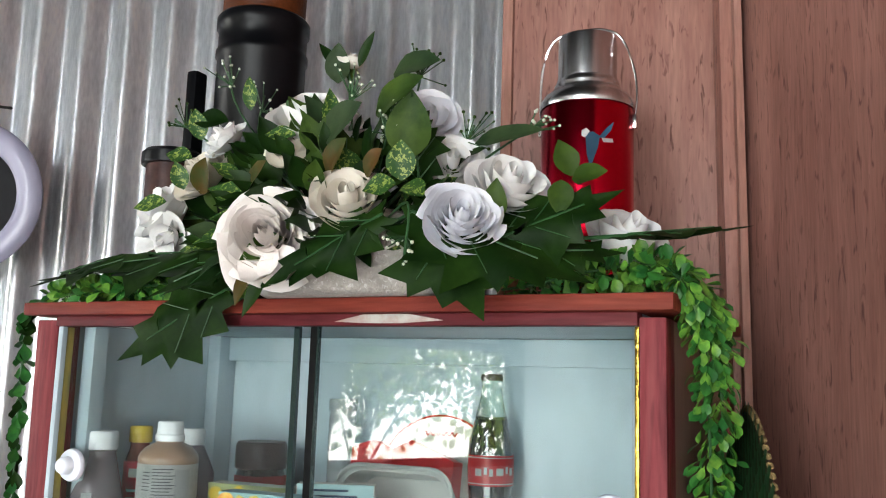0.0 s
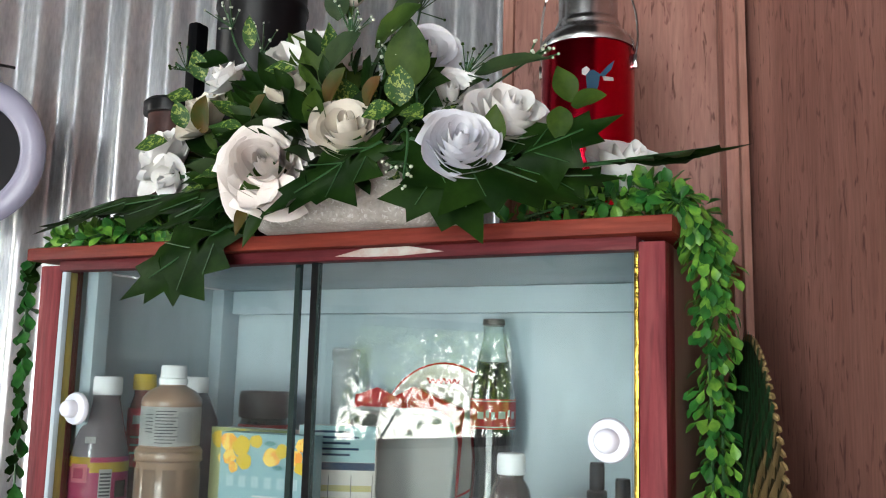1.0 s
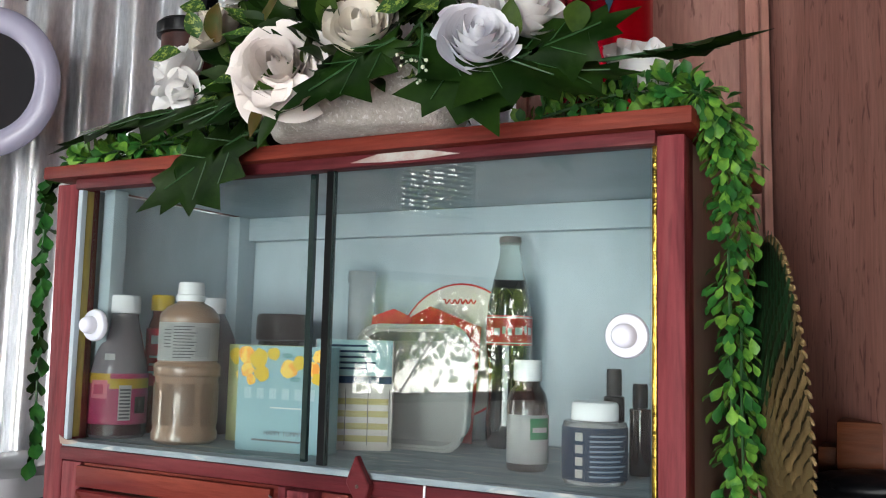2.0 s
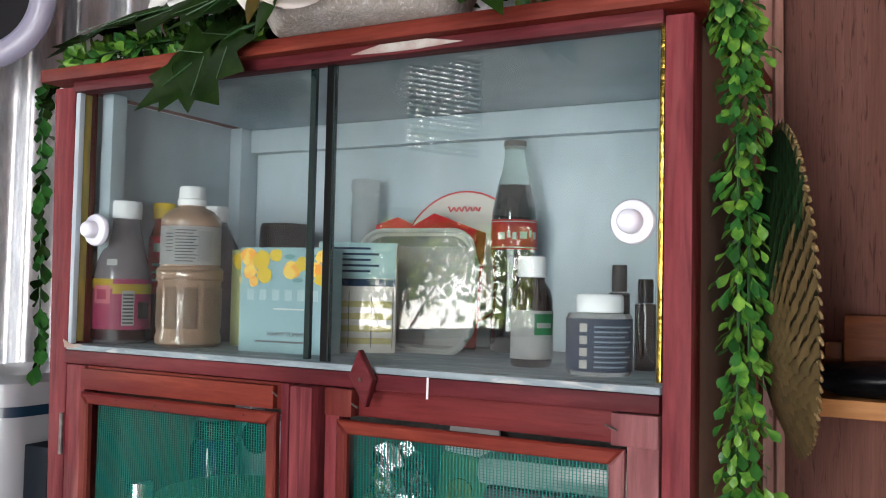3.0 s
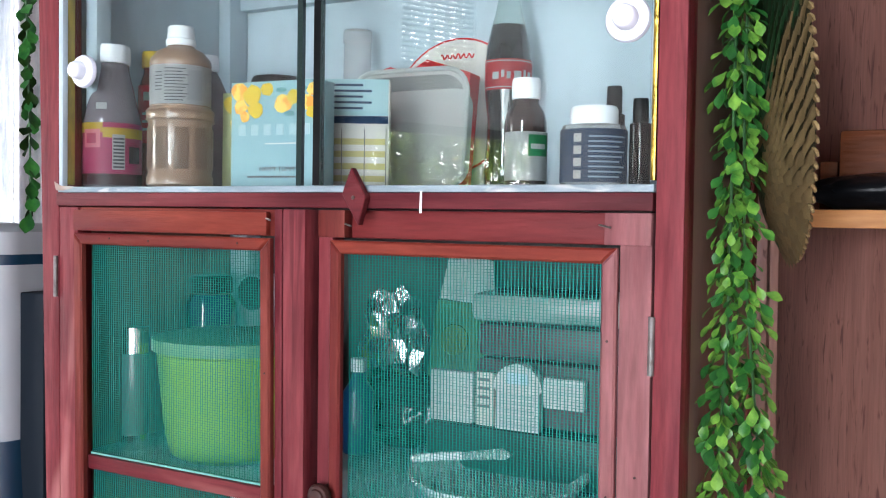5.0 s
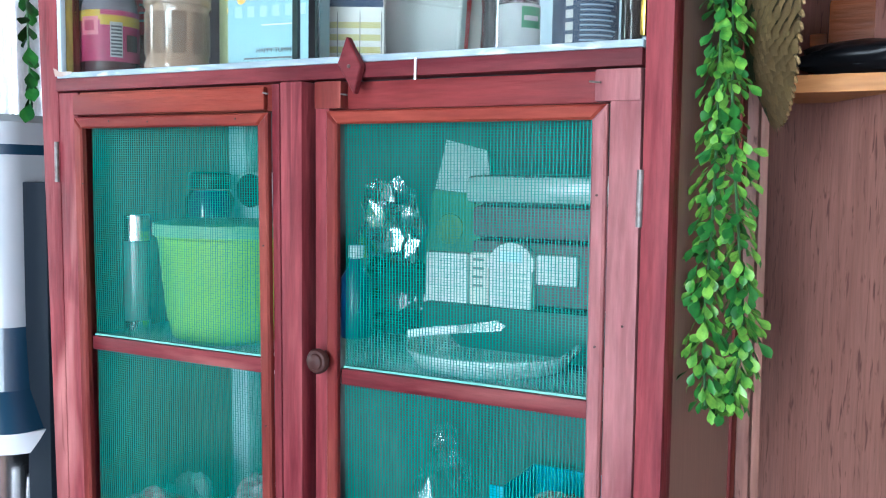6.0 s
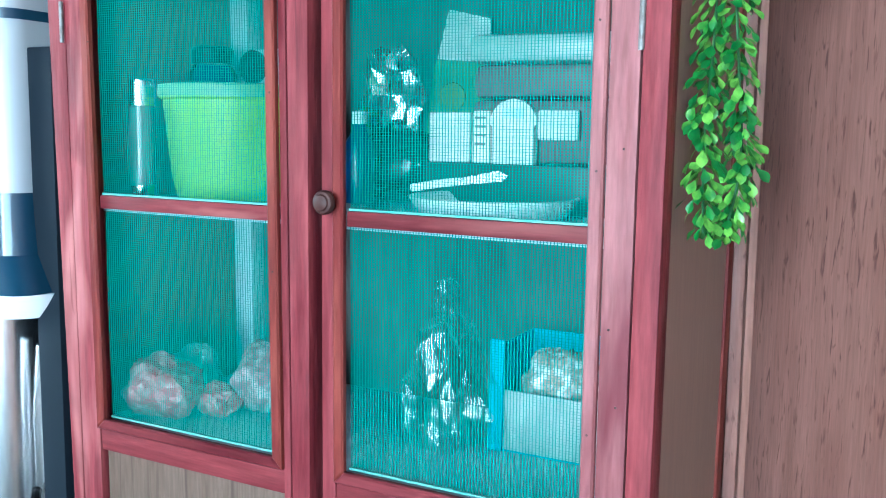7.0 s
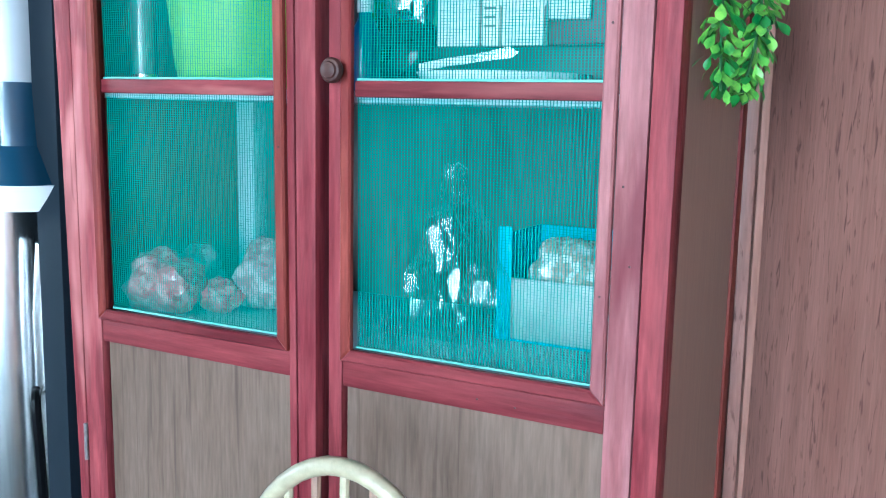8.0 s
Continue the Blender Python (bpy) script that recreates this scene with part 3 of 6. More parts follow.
for x, z in ((-0.26, 1.3715), (-0.20, 1.37), (-0.075, 1.371), (-0.305, 1.30), (0.318, 1.30), (0.319, 1.17), (0.335, 1.03), (0.344, 0.96), (0.343, 1.19), (0.20, 0.815), (0.24, 0.813), (0.318, 0.93), (-0.04, 1.24), (-0.04, 1.05)):
    part("nail_hole", lathe(((0, 0), (0.0012, 0), (0.0011, 0.0006), (0, 0.0008)), 8), DARK_WOOD, cab, "small dark nail hole", at=pose(x, -0.0066, z, 90, 0, 0))
la = prism(((0.068, 1.447), (0.0845, 1.419), (0.0765, 1.391), (0.0575, 1.421)), -0.0135, -0.004)
bmesh.ops.bevel(la, geom=list(la.edges), offset=0.0012, segments=1, affect="EDGES")
latch = part("turn_latch", la, RED_H, cab, "diamond-shaped red wooden turn latch", smooth=None)
part("screw", lathe(((0, 0), (0.002, 0), (0.0016, 0.001), (0, 0.0012)), 10), STEEL, latch, at=pose(0.071, -0.0136, 1.418, 90, 0, 0))



def settle(parent):
    """The old cabinet has sunk out of square: below the sill it leans, most of all its outer upright."""
    for ob in parent.children:
        me, at = ob.data, ob.matrix_basis.translation.copy()
        moved = at.length > 1e-6
        for v in ([None] if moved else me.vertices):
            p = at if moved else v.co
            k = 0.006 if p.x > 0.0 else 0.014
            d = k * max(0.0, 1.38 - max(p.z, 0.45))
            if p.x < -0.37:
                d = 0.044 * max(0.0, 1.43 - max(p.z, 0.45))
            if moved:
                ob.location.x += d
            else:
                v.co.x += d
        settle(ob)


settle(cab)

# ---------------------------------------------------------------- glass shelf: bottles and boxes
SHELF = 1.4302
CLEAR = material("clear_bottle_plastic", (0.86, 0.84, 0.84), 0.12, trans=0.85, ior=1.2)
SYRUP = material("dark_red_syrup", (0.05, 0.008, 0.012), 0.2)
DUST = material("dusty_violet_plastic", (0.115, 0.10, 0.115), 0.2, 0, (0.16, 0.14, 0.15), 30, coat=0.4)
PINKLAB = material("magenta_label", (0.42, 0.02, 0.10), 0.4, 0, (0.50, 0.05, 0.15), 30)
YELLOW = material("yellow_print", (0.62, 0.42, 0.02), 0.4)
REDLAB = material("red_label", (0.58, 0.02, 0.025), 0.4)
WHITELAB = material("white_paper_label", (0.58, 0.58, 0.57), 0.55, 0, (0.50, 0.50, 0.50), 60)
INK = material("grey_print", (0.10, 0.10, 0.11), 0.6)
TAN = material("milky_brown_drink", (0.27, 0.165, 0.108), 0.28, 0, (0.32, 0.205, 0.14), 25, coat=0.5)
AMBER = material("amber_sauce", (0.16, 0.03, 0.015), 0.2, coat=0.5)
CARD_BLUE = material("pale_blue_card", (0.21, 0.36, 0.40), 0.5, 0, (0.24, 0.39, 0.42), 12)
CARD_GREEN = material("pale_green_card", (0.30, 0.34, 0.15), 0.5, 0, (0.36, 0.37, 0.18), 12)
ORANGE = material("orange_print", (0.78, 0.30, 0.03), 0.5, 0, (0.82, 0.55, 0.10), 90, low=0.45, high=0.55)
LEAFPRINT = material("blue_green_print", (0.10, 0.25, 0.25), 0.5)
COFFEE = material("dark_brown_glass", (0.03, 0.015, 0.012), 0.12, coat=0.6)
NAVY = material("navy_label", (0.008, 0.030, 0.075), 0.5, 0, (0.012, 0.040, 0.09), 30, spec=0.15)
COLA = material("dark_cola_glass", (0.010, 0.012, 0.012), 0.06, coat=0.8)
BOTTLE = material("pale_green_bottle_glass", (0.75, 0.86, 0.82), 0.05, trans=0.9, ior=1.3)
FROST = material("translucent_tub_plastic", (0.46, 0.48, 0.46), 0.30, trans=0.25, ior=1.2, coat=0.2)
GREENLAB = material("green_label", (0.03, 0.26, 0.10), 0.45)
CREAM = material("cream_card", (0.58, 0.55, 0.50), 0.5)


def bottle(name, label, category, x, y, profile, mat, cap, cap_mat, cap_label, z=SHELF, group="bottles on the glass shelf", turn=0.0):
    t = thing(name, label, category, pose(x, y, z, 0, 0, turn), group)
    part("body", lathe(profile, 36), mat, t)
    if cap:
        c = lathe(cap, 36)
        for v in c.verts:
            a = math.atan2(v.co.y, v.co.x)
            if 0 < v.co.z - cap[1][1] < 0.8 * (cap[-2][1] - cap[1][1]) + 1e-4:
                v.co.x *= 1 + 0.012 * math.cos(18 * a)
                v.co.y *= 1 + 0.012 * math.cos(18 * a)
        part("cap", c, cap_mat, t, cap_label)
    return t


def wrap(parent, name, r, z0, z1, a0, a1, mat, label="", bulge=0.0006):
    """A label that follows a round bottle, from angle a0 to a1 in degrees (270 faces the front)."""
    bm = bmesh.new()
    n = max(3, int(abs(a1 - a0) / 9))
    lo, hi = [], []
    for i in range(n + 1):
        a = radians(a0 + (a1 - a0) * i / n)
        lo.append(bm.verts.new(((r + bulge) * math.cos(a), (r + bulge) * math.sin(a), z0)))
        hi.append(bm.verts.new(((r + bulge) * math.cos(a), (r + bulge) * math.sin(a), z1)))
    for i in range(n):
        bm.faces.new((lo[i], lo[i + 1], hi[i + 1], hi[i]))
    bmesh.ops.solidify(bm, geom=list(bm.faces), thickness=0.0003)
    return part(name, bm, mat, parent, label)


def scale_prof(rows, r, h):
    return tuple((a * r, b * h) for a, b in rows)


def cap_prof(r, z, h):
    return ((0, z), (r, z), (r * 1.02, z + h * 0.15), (r * 1.02, z + h * 0.85), (r * 0.93, z + h), (0, z + h))


# the viewing angle of these bottles is from the front right: a label's middle at about 310 degrees
b = bottle("juice_bottle", "smoky plastic bottle with dark red drink and magenta label", "bottle", -0.336, 0.066,
           ((0, 0), (0.032, 0), (0.0345, 0.004), (0.0345, 0.078), (0.0325, 0.090), (0.0262, 0.115), (0.0208, 0.138), (0.0190, 0.146), (0.0195, 0.151), (0, 0.151)), DUST,
           cap_prof(0.0205, 0.152, 0.022), WHITE_PL, "ribbed white screw cap")
wrap(b, "liquid_band", 0.0345, 0.004, 0.017, 0, 360, SYRUP, "dark red drink at the base")
wrap(b, "label", 0.0345, 0.017, 0.078, 225, 400, PINKLAB, "magenta and yellow label")
wrap(b, "label_top", 0.0347, 0.066, 0.078, 228, 300, YELLOW, "yellow upper edge of the label")
wrap(b, "label_top", 0.0347, 0.060, 0.072, 300, 396, YELLOW)
wrap(b, "barcode", 0.0350, 0.022, 0.064, 318, 342, WHITELAB, "white barcode field")
for i in range(9):
    wrap(b, "bar", 0.0356, 0.0240 + 0.0042 * i, 0.0262 + 0.0042 * i, 320, 340, INK)
wrap(b, "price_tag", 0.0308, 0.092, 0.102, 282, 306, WHITELAB, "small white price sticker")
wrap(b, "emblem", 0.0353, 0.048, 0.070, 258, 296, material("pink_print", (0.75, 0.25, 0.30), 0.4), "round pink emblem")
wrap(b, "emblem_ring", 0.0358, 0.053, 0.065, 266, 288, material("deep_pink_print", (0.50, 0.06, 0.14), 0.4), "darker pink emblem middle")
wrap(b, "label_field", 0.0353, 0.030, 0.050, 350, 378, COFFEE, "dark printed field")

b = bottle("sauce_bottle", "slim sauce bottle with red label and yellow cap", "bottle", -0.337, 0.134,
           ((0, 0), (0.0175, 0), (0.0185, 0.003), (0.0185, 0.120), (0.0165, 0.138), (0.0125, 0.150), (0.0125, 0.157), (0, 0.157)), AMBER, cap_prof(0.0145, 0.1575, 0.0205), YELLOW, "yellow screw cap")
wrap(b, "label", 0.0186, 0.060, 0.134, 230, 400, REDLAB, "red label", 0.0005)
wrap(b, "emblem", 0.0190, 0.108, 0.132, 262, 356, material("bright_red_print", (0.70, 0.03, 0.05), 0.35), "red oval emblem")
wrap(b, "emblem_bar", 0.0196, 0.114, 0.125, 278, 338, WHITELAB, "white lettering block")
for i in range(3):
    wrap(b, "bar", 0.0192, 0.076 + 0.010 * i, 0.079 + 0.010 * i, 272, 340 - 8 * i, WHITELAB)

b = bottle("drink_bottle", "large plastic bottle of milky brown drink with white cap", "bottle", -0.232, 0.074,
           ((0, 0), (0.033, 0), (0.0380, 0.004), (0.0385, 0.012), (0.0365, 0.016), (0.0365, 0.076), (0.0385, 0.080), (0.0390, 0.086), (0.0380, 0.092), (0.0345, 0.095), (0.0345, 0.142), (0.0355, 0.145), (0.0345, 0.151), (0.0270, 0.160), (0.0160, 0.1655), (0.0150, 0.1680), (0, 0.168)), TAN,
           ((0, 0.167), (0.0165, 0.167), (0.0170, 0.169), (0.0170, 0.174), (0.0155, 0.1755), (0.0152, 0.1880), (0.0135, 0.1900), (0, 0.190)), WHITE_PL, "white screw cap")
wrap(b, "label", 0.0346, 0.0965, 0.1415, 215, 405, WHITELAB, "white label with grey print")
for i in range(11):
    wrap(b, "bar", 0.0352, 0.1000 + 0.0036 * i, 0.1011 + 0.0036 * i, 284, 318 + 5 * (i % 3), INK)
for i in range(6):
    wrap(b, "bar", 0.0352, 0.112 + 0.0040 * i, 0.1131 + 0.0040 * i, 262, 279, INK)
wrap(b, "print_block", 0.0352, 0.101, 0.136, 326, 356, material("pale_grey_print", (0.46, 0.46, 0.47), 0.6), "grey printed table")
for a in (232, 268, 304, 340, 376):
    wrap(b, "grip_panel", 0.0366, 0.022, 0.070, a, a + 23, TAN, bulge=0.0014)
for z in (0.078, 0.088):
    wrap(b, "ridge", 0.0388, z, z + 0.002, 0, 360, TAN, bulge=0.0009)

b = bottle("white_cap_bottle", "plastic bottle with white cap, half hidden behind others", "bottle", -0.282, 0.172,
           ((0, 0), (0.028, 0), (0.030, 0.004), (0.030, 0.12), (0.019, 0.145), (0.0135, 0.155), (0, 0.155)), DUST, cap_prof(0.0150, 0.1555, 0.0205), WHITE_PL, "white screw cap")
b = bottle("coffee_jar", "dark glass coffee jar with brown lid", "jar", -0.238, 0.262,
           ((0, 0), (0.032, 0), (0.035, 0.004), (0.035, 0.105), (0.0325, 0.118), (0.031, 0.122), (0, 0.122)), COFFEE, cap_prof(0.0345, 0.1225, 0.036), material("brown_lid_plastic", (0.022, 0.012, 0.013), 0.45), "dark brown lid")
wrap(b, "label", 0.0352, 0.07, 0.114, 230, 400, REDLAB, "red label")


def carton(name, label, x, y, wide, deep, high, turn, front, side, z=SHELF, group="boxes on the glass shelf"):
    t = thing(name, label, "box", pose(x, y, z, 0, 0, turn), group)
    part("front_face", boxed(0, wide, 0, 0.0006, 0.0004, high, 0), front, t, smooth=None)
    part("side_face", boxed(0, 0.0006, 0.0008, deep, 0.0004, high, 0), side, t, smooth=None)
    part("body", boxed(0.0008, wide, 0.0008, deep, 0, high - 0.0004, 0), CREAM if front is not CARD_BLUE else CARD_BLUE, t, smooth=None)
    return t


def flat(parent, name, outline, mat, label="", y=-0.0007):
    return part(name, prism(outline, y, y + 0.0006), mat, parent, label, smooth=None)


def ring_outline(cx, cz, rx, rz, n=16, wob=0.0, seed=0):
    r = random.Random(seed)
    return tuple((cx + rx * math.cos(2 * math.pi * i / n) * (1 + r.uniform(-wob, wob)), cz + rz * math.sin(2 * math.pi * i / n) * (1 + r.uniform(-wob, wob))) for i in range(n))


def lettering(parent, text, x, z, size, mat, y=-0.0012, label=""):
    cu = bpy.data.curves.new("lettering", "FONT")
    cu.body, cu.size, cu.extrude = text, size, 0.0002
    tmp = bpy.data.objects.new("lettering_source", cu)
    scene.collection.objects.link(tmp)
    me = bpy.data.meshes.new_from_object(tmp.evaluated_get(bpy.context.evaluated_depsgraph_get()))
    bpy.data.objects.remove(tmp)
    bpy.data.curves.remove(cu)
    me.materials.clear()
    me.materials.append(mat)
    ob = new("lettering", me)
    ob.parent = parent
    ob.matrix_local = pose(x, y, z, 90, 0, 0)
    return tagged(ob, label)


k = carton("supplement_box", "pale blue carton printed with orange fruit", -0.140, 0.058, 0.114, 0.030, 0.117, 5, CARD_BLUE, CARD_GREEN)
for i, (cx, cz, r) in enumerate(((0.010, 0.099, 0.010), (0.026, 0.095, 0.011), (0.012, 0.083, 0.008), (0.030, 0.080, 0.009), (0.017, 0.073, 0.006), (0.043, 0.100, 0.007), (0.062, 0.085, 0.010), (0.074, 0.092, 0.008), (0.090, 0.086, 0.009), (0.096, 0.076, 0.007), (0.098, 0.099, 0.008))):
    flat(k, "fruit_print", ring_outline(cx * 1.09, cz * 1.08, r * 1.08, r, 11, 0.16, i), (ORANGE, YELLOW)[i % 2], y=-0.0008 - 0.0001 * (i % 5))
for i, (cx, cz) in enumerate(((0.060, 0.099), (0.070, 0.075), (0.084, 0.100))):
    flat(k, "leaf_print", ring_outline(cx * 1.09, cz * 1.08, 0.007, 0.003, 8, 0.1, i), LEAFPRINT, y=-0.0015)
LETTER_PALE = material("faint_white_print", (0.34, 0.47, 0.50), 0.5)
for i in range(6):
    flat(k, "brand_bar", ((0.010 + 0.0165 * i, 0.058), (0.019 + 0.0165 * i, 0.058), (0.019 + 0.0165 * i, 0.0700), (0.010 + 0.0165 * i, 0.0700)), LETTER_PALE)
flat(k, "small_bar", ((0.045, 0.048), (0.085, 0.048), (0.085, 0.0495), (0.045, 0.0495)), WHITELAB)
lettering(k, "HAPPY TUMMY", 0.038, 0.0185, 0.0074, INK, label="dark printed words")
flat(k, "small_bar", ((0.022, 0.0115), (0.085, 0.0115), (0.085, 0.0135), (0.022, 0.0135)), INK)
k2 = carton("supplement_box", "pale green carton printed with yellow fruit", -0.207, 0.119, 0.114, 0.030, 0.117, 4, CARD_GREEN, CARD_GREEN)
for i, (cx, cz, r) in enumerate(((0.012, 0.095, 0.010), (0.030, 0.090, 0.012), (0.045, 0.100, 0.007), (0.022, 0.074, 0.009), (0.040, 0.072, 0.008))):
    flat(k2, "fruit_print", ring_outline(cx, cz * 1.09, r, r, 11, 0.15, i), (YELLOW, ORANGE)[i % 2], y=-0.0008 - 0.0001 * i)
k = carton("medicine_box", "white and yellow printed carton with a dark blue band", -0.072, 0.112, 0.090, 0.025, 0.126, 27, CREAM, NAVY)
flat(k, "band", ((0.001, 0.085), (0.089, 0.085), (0.089, 0.126), (0.001, 0.126)), material("teal_grey_print", (0.30, 0.48, 0.50), 0.5))
flat(k, "band", ((0.001, 0.076), (0.089, 0.076), (0.089, 0.0845), (0.001, 0.0845)), NAVY)
PALE_YELLOW = material("pale_yellow_print", (0.46, 0.40, 0.16), 0.5)
for i in range(4):
    flat(k, "yellow_stripe", ((0.004, 0.010 + 0.014 * i), (0.086, 0.010 + 0.014 * i), (0.086, 0.017 + 0.014 * i), (0.004, 0.017 + 0.014 * i)), PALE_YELLOW)
for x in (0.003, 0.036, 0.062, 0.0865):
    flat(k, "rule", ((x, 0.006), (x + 0.0008, 0.006), (x + 0.0008, 0.070), (x, 0.070)), INK, y=-0.0014)
for i in range(5):
    flat(k, "bar", ((0.008, 0.092 + 0.0065 * i), (0.06 + 0.01 * (i % 2), 0.092 + 0.0065 * i), (0.06 + 0.01 * (i % 2), 0.0945 + 0.0065 * i), (0.008, 0.0945 + 0.0065 * i)), NAVY, y=-0.0014)


def rounded(w, h, r, n=6):
    out = []
    for cx, cz, a0 in ((w - r, h - r, 0), (r, h - r, 90), (r, r, 180), (w - r, r, 270)):
        for i in range(n + 1):
            a = radians(a0 + 90 * i / n)
            out.append((cx + r * math.cos(a), cz + r * math.sin(a)))
    return out


tub = thing("food_tub", "empty translucent plastic food tub standing on its side", "tub", pose(-0.070, 0.178, SHELF, -7, 0, 2))
bm = bmesh.new()
rings = []
for inset, y in ((0.0, 0.0), (0.0, 0.004), (0.006, 0.005), (0.012, 0.045), (0.02, 0.05)):
    rings.append([bm.verts.new((inset + (0.155 - 2 * inset) / 0.155 * x, y, inset + (0.145 - 2 * inset) / 0.145 * z)) for x, z in rounded(0.155, 0.145, 0.03)])
for a, c in zip(rings, rings[1:]):
    for i in range(len(a)):
        j = (i + 1) % len(a)
        bm.faces.new((a[i], a[j], c[j], c[i]))
bm.faces.new(rings[-1])
part("shell", bm, FROST, tub)
bm = tube([(x, 0.001, z) for x, z in rounded(0.155, 0.145, 0.03) + rounded(0.155, 0.145, 0.03)[:1]], 0.003, 8)
part("rim", bm, FROST, tub, "thick rolled rim")

disc = thing("promotional_disc", "round cream card with red border against the back", "card", pose(0.010, 0.309, 1.546, -8, 0, 0))
part("face", prism(ring_outline(0, 0, 0.088, 0.088, 44), 0, 0.002), CREAM, disc, smooth=None)
bm = tube([(0.088 * math.cos(i * math.pi / 24), 0.001, 0.088 * math.sin(i * math.pi / 24)) for i in range(49)], 0.0016, 6)
part("border", bm, REDLAB, disc, "thin red border")
swirl = [(-0.024 + 0.0024 * i, -0.0012, 0.064 + (0.0048 if i in (0, 1, 10, 11) else 0.0030) * math.sin(1.9 * i + 0.5)) for i in range(21)]
part("emblem", tube(curve_points(swirl, 3), 0.0010, 6), REDLAB, disc, "red flowing emblem")
for i, (x, y, a) in enumerate(((-0.112, 0.268, 8), (-0.040, 0.262, -10))):
    w = single("red_packet", prism(((0, 0), (0.095, 0), (0.10, 0.145), (0.03, 0.172), (0.0, 0.16)), 0, 0.02), REDLAB, "folded red paper packet leaning behind a tub", "packet", "packets", at=pose(x, y, SHELF, -8, a * 0.3, a), smooth=None)

b = bottle("soft_drink_bottle", "glass bottle of dark cola with red label, capped", "bottle", 0.098, 0.280,
           ((0, 0), (0.024, 0), (0.0265, 0.004), (0.0275, 0.03), (0.0250, 0.06), (0.0245, 0.09), (0.0275, 0.120), (0.0285, 0.145), (0.0265, 0.175), (0.0205, 0.203)), COLA, None, None, "")
part("neck", lathe(((0.0205, 0.203), (0.0160, 0.219), (0.0130, 0.236), (0.0122, 0.246), (0.0132, 0.248), (0.0132, 0.2525), (0, 0.2525)), 30), BOTTLE, b, "clear pale glass neck")
part("cap", lathe(((0.0140, 0.2510), (0.0145, 0.2515), (0.0135, 0.2580), (0.0118, 0.2590), (0, 0.2590)), 21), STEEL, b, "crimped metal crown cap")
wrap(b, "label", 0.0286, 0.124, 0.160, 225, 420, REDLAB, "red label with white emblem", 0.0006)
for a, w, z in ((256, 22, 0.136), (278, 10, 0.138), (291, 12, 0.136), (308, 24, 0.137), (332, 10, 0.139), (345, 16, 0.137)):
    wrap(b, "emblem_stroke", 0.0290, z, z + 0.0085, a, a + w * 0.75, WHITELAB, "white flowing emblem", 0.0008)
for z in (0.126, 0.157):
    wrap(b, "label_edge", 0.0290, z, z + 0.0012, 228, 417, WHITELAB, bulge=0.0006)

b = bottle("syrup_bottle", "small dark medicine bottle with white cap and label", "bottle", 0.193, 0.112,
           ((0, 0), (0.0190, 0), (0.0210, 0.003), (0.0210, 0.066), (0.0190, 0.076), (0.0130, 0.085), (0.0130, 0.089), (0, 0.089)), COFFEE, cap_prof(0.0142, 0.0895, 0.0205), WHITE_PL, "white screw cap")
wrap(b, "label", 0.0211, 0.008, 0.056, 220, 400, WHITELAB, "white and green label")
wrap(b, "label_field", 0.0217, 0.032, 0.053, 300, 362, GREENLAB, "green printed field")
wrap(b, "bar", 0.0223, 0.039, 0.044, 306, 350, WHITELAB)
b = bottle("supplement_tub", "short round tub with navy label and white lid", "tub", 0.276, 0.076,
           ((0, 0), (0.0285, 0), (0.0300, 0.003), (0.0300, 0.053), (0.0285, 0.0565), (0.021, 0.057), (0, 0.057)), CLEAR, cap_prof(0.0215, 0.0575, 0.0165), WHITE_PL, "white lid")
wrap(b, "label", 0.0302, 0.004, 0.052, 200, 420, NAVY, "navy label with pale print")
for i in range(4):
    wrap(b, "icon", 0.0308, 0.007 + 0.011 * i, 0.0145 + 0.011 * i, 254, 268, WHITELAB, "small white pictogram")
for i in range(9):
    wrap(b, "bar", 0.0308, 0.008 + 0.0045 * i, 0.0095 + 0.0045 * i, 280, 335 + 7 * (i % 3), material("pale_blue_print", (0.25, 0.36, 0.48), 0.5) if i == 0 else bpy.data.materials["pale_blue_print"])
for x, y, h, m, lab in ((0.272, 0.150, 0.104, BLACK_PL, "slim black tube standing on the shelf"), (0.300, 0.146, 0.090, COFFEE, "slim dark brown tube standing on the shelf")):
    t = bottle("cosmetic_tube", lab, "tube", x, y, ((0, 0), (0.010, 0), (0.0105, 0.002), (0.0105, h * 0.72), (0.009, h * 0.73), (0, h * 0.73)), m, cap_prof(0.0075, h * 0.735, h * 0.26), BLACK_PL, "black cap", group="")
b = bottle("glass_jar", "tall slim clear plastic bottle, empty", "jar", -0.130, 0.296, ((0, 0), (0.017, 0), (0.0185, 0.004), (0.0185, 0.195), (0.0165, 0.203)), CLEAR, cap_prof(0.0190, 0.203, 0.017), CLEAR, "translucent lid")

# ---------------------------------------------------------------- behind the netting, upper compartment
S1 = 1.1103
LIME = material("lime_green_plastic", (0.21, 0.43, 0.035), 0.35, 0, (0.24, 0.47, 0.05), 6, sss=0.1)
LIME_LID = material("cloudy_lid_plastic", (0.13, 0.31, 0.14), 0.35, 0, (0.17, 0.36, 0.18), 6)
bk = thing("lime_bucket", "lime green plastic tub with its lid on", "tub", (-0.192, 0.126, S1))
part("body", lathe(((0, 0), (0.066, 0), (0.075, 0.006), (0.081, 0.03), (0.091, 0.125), (0.095, 0.128), (0.095, 0.134), (0.091, 0.135)), 44), LIME, bk)
part("lid", lathe(((0.0965, 0.129), (0.0975, 0.136), (0.0965, 0.143), (0.085, 0.145), (0, 0.145)), 44), LIME_LID, bk, "thin cloudy green lid")
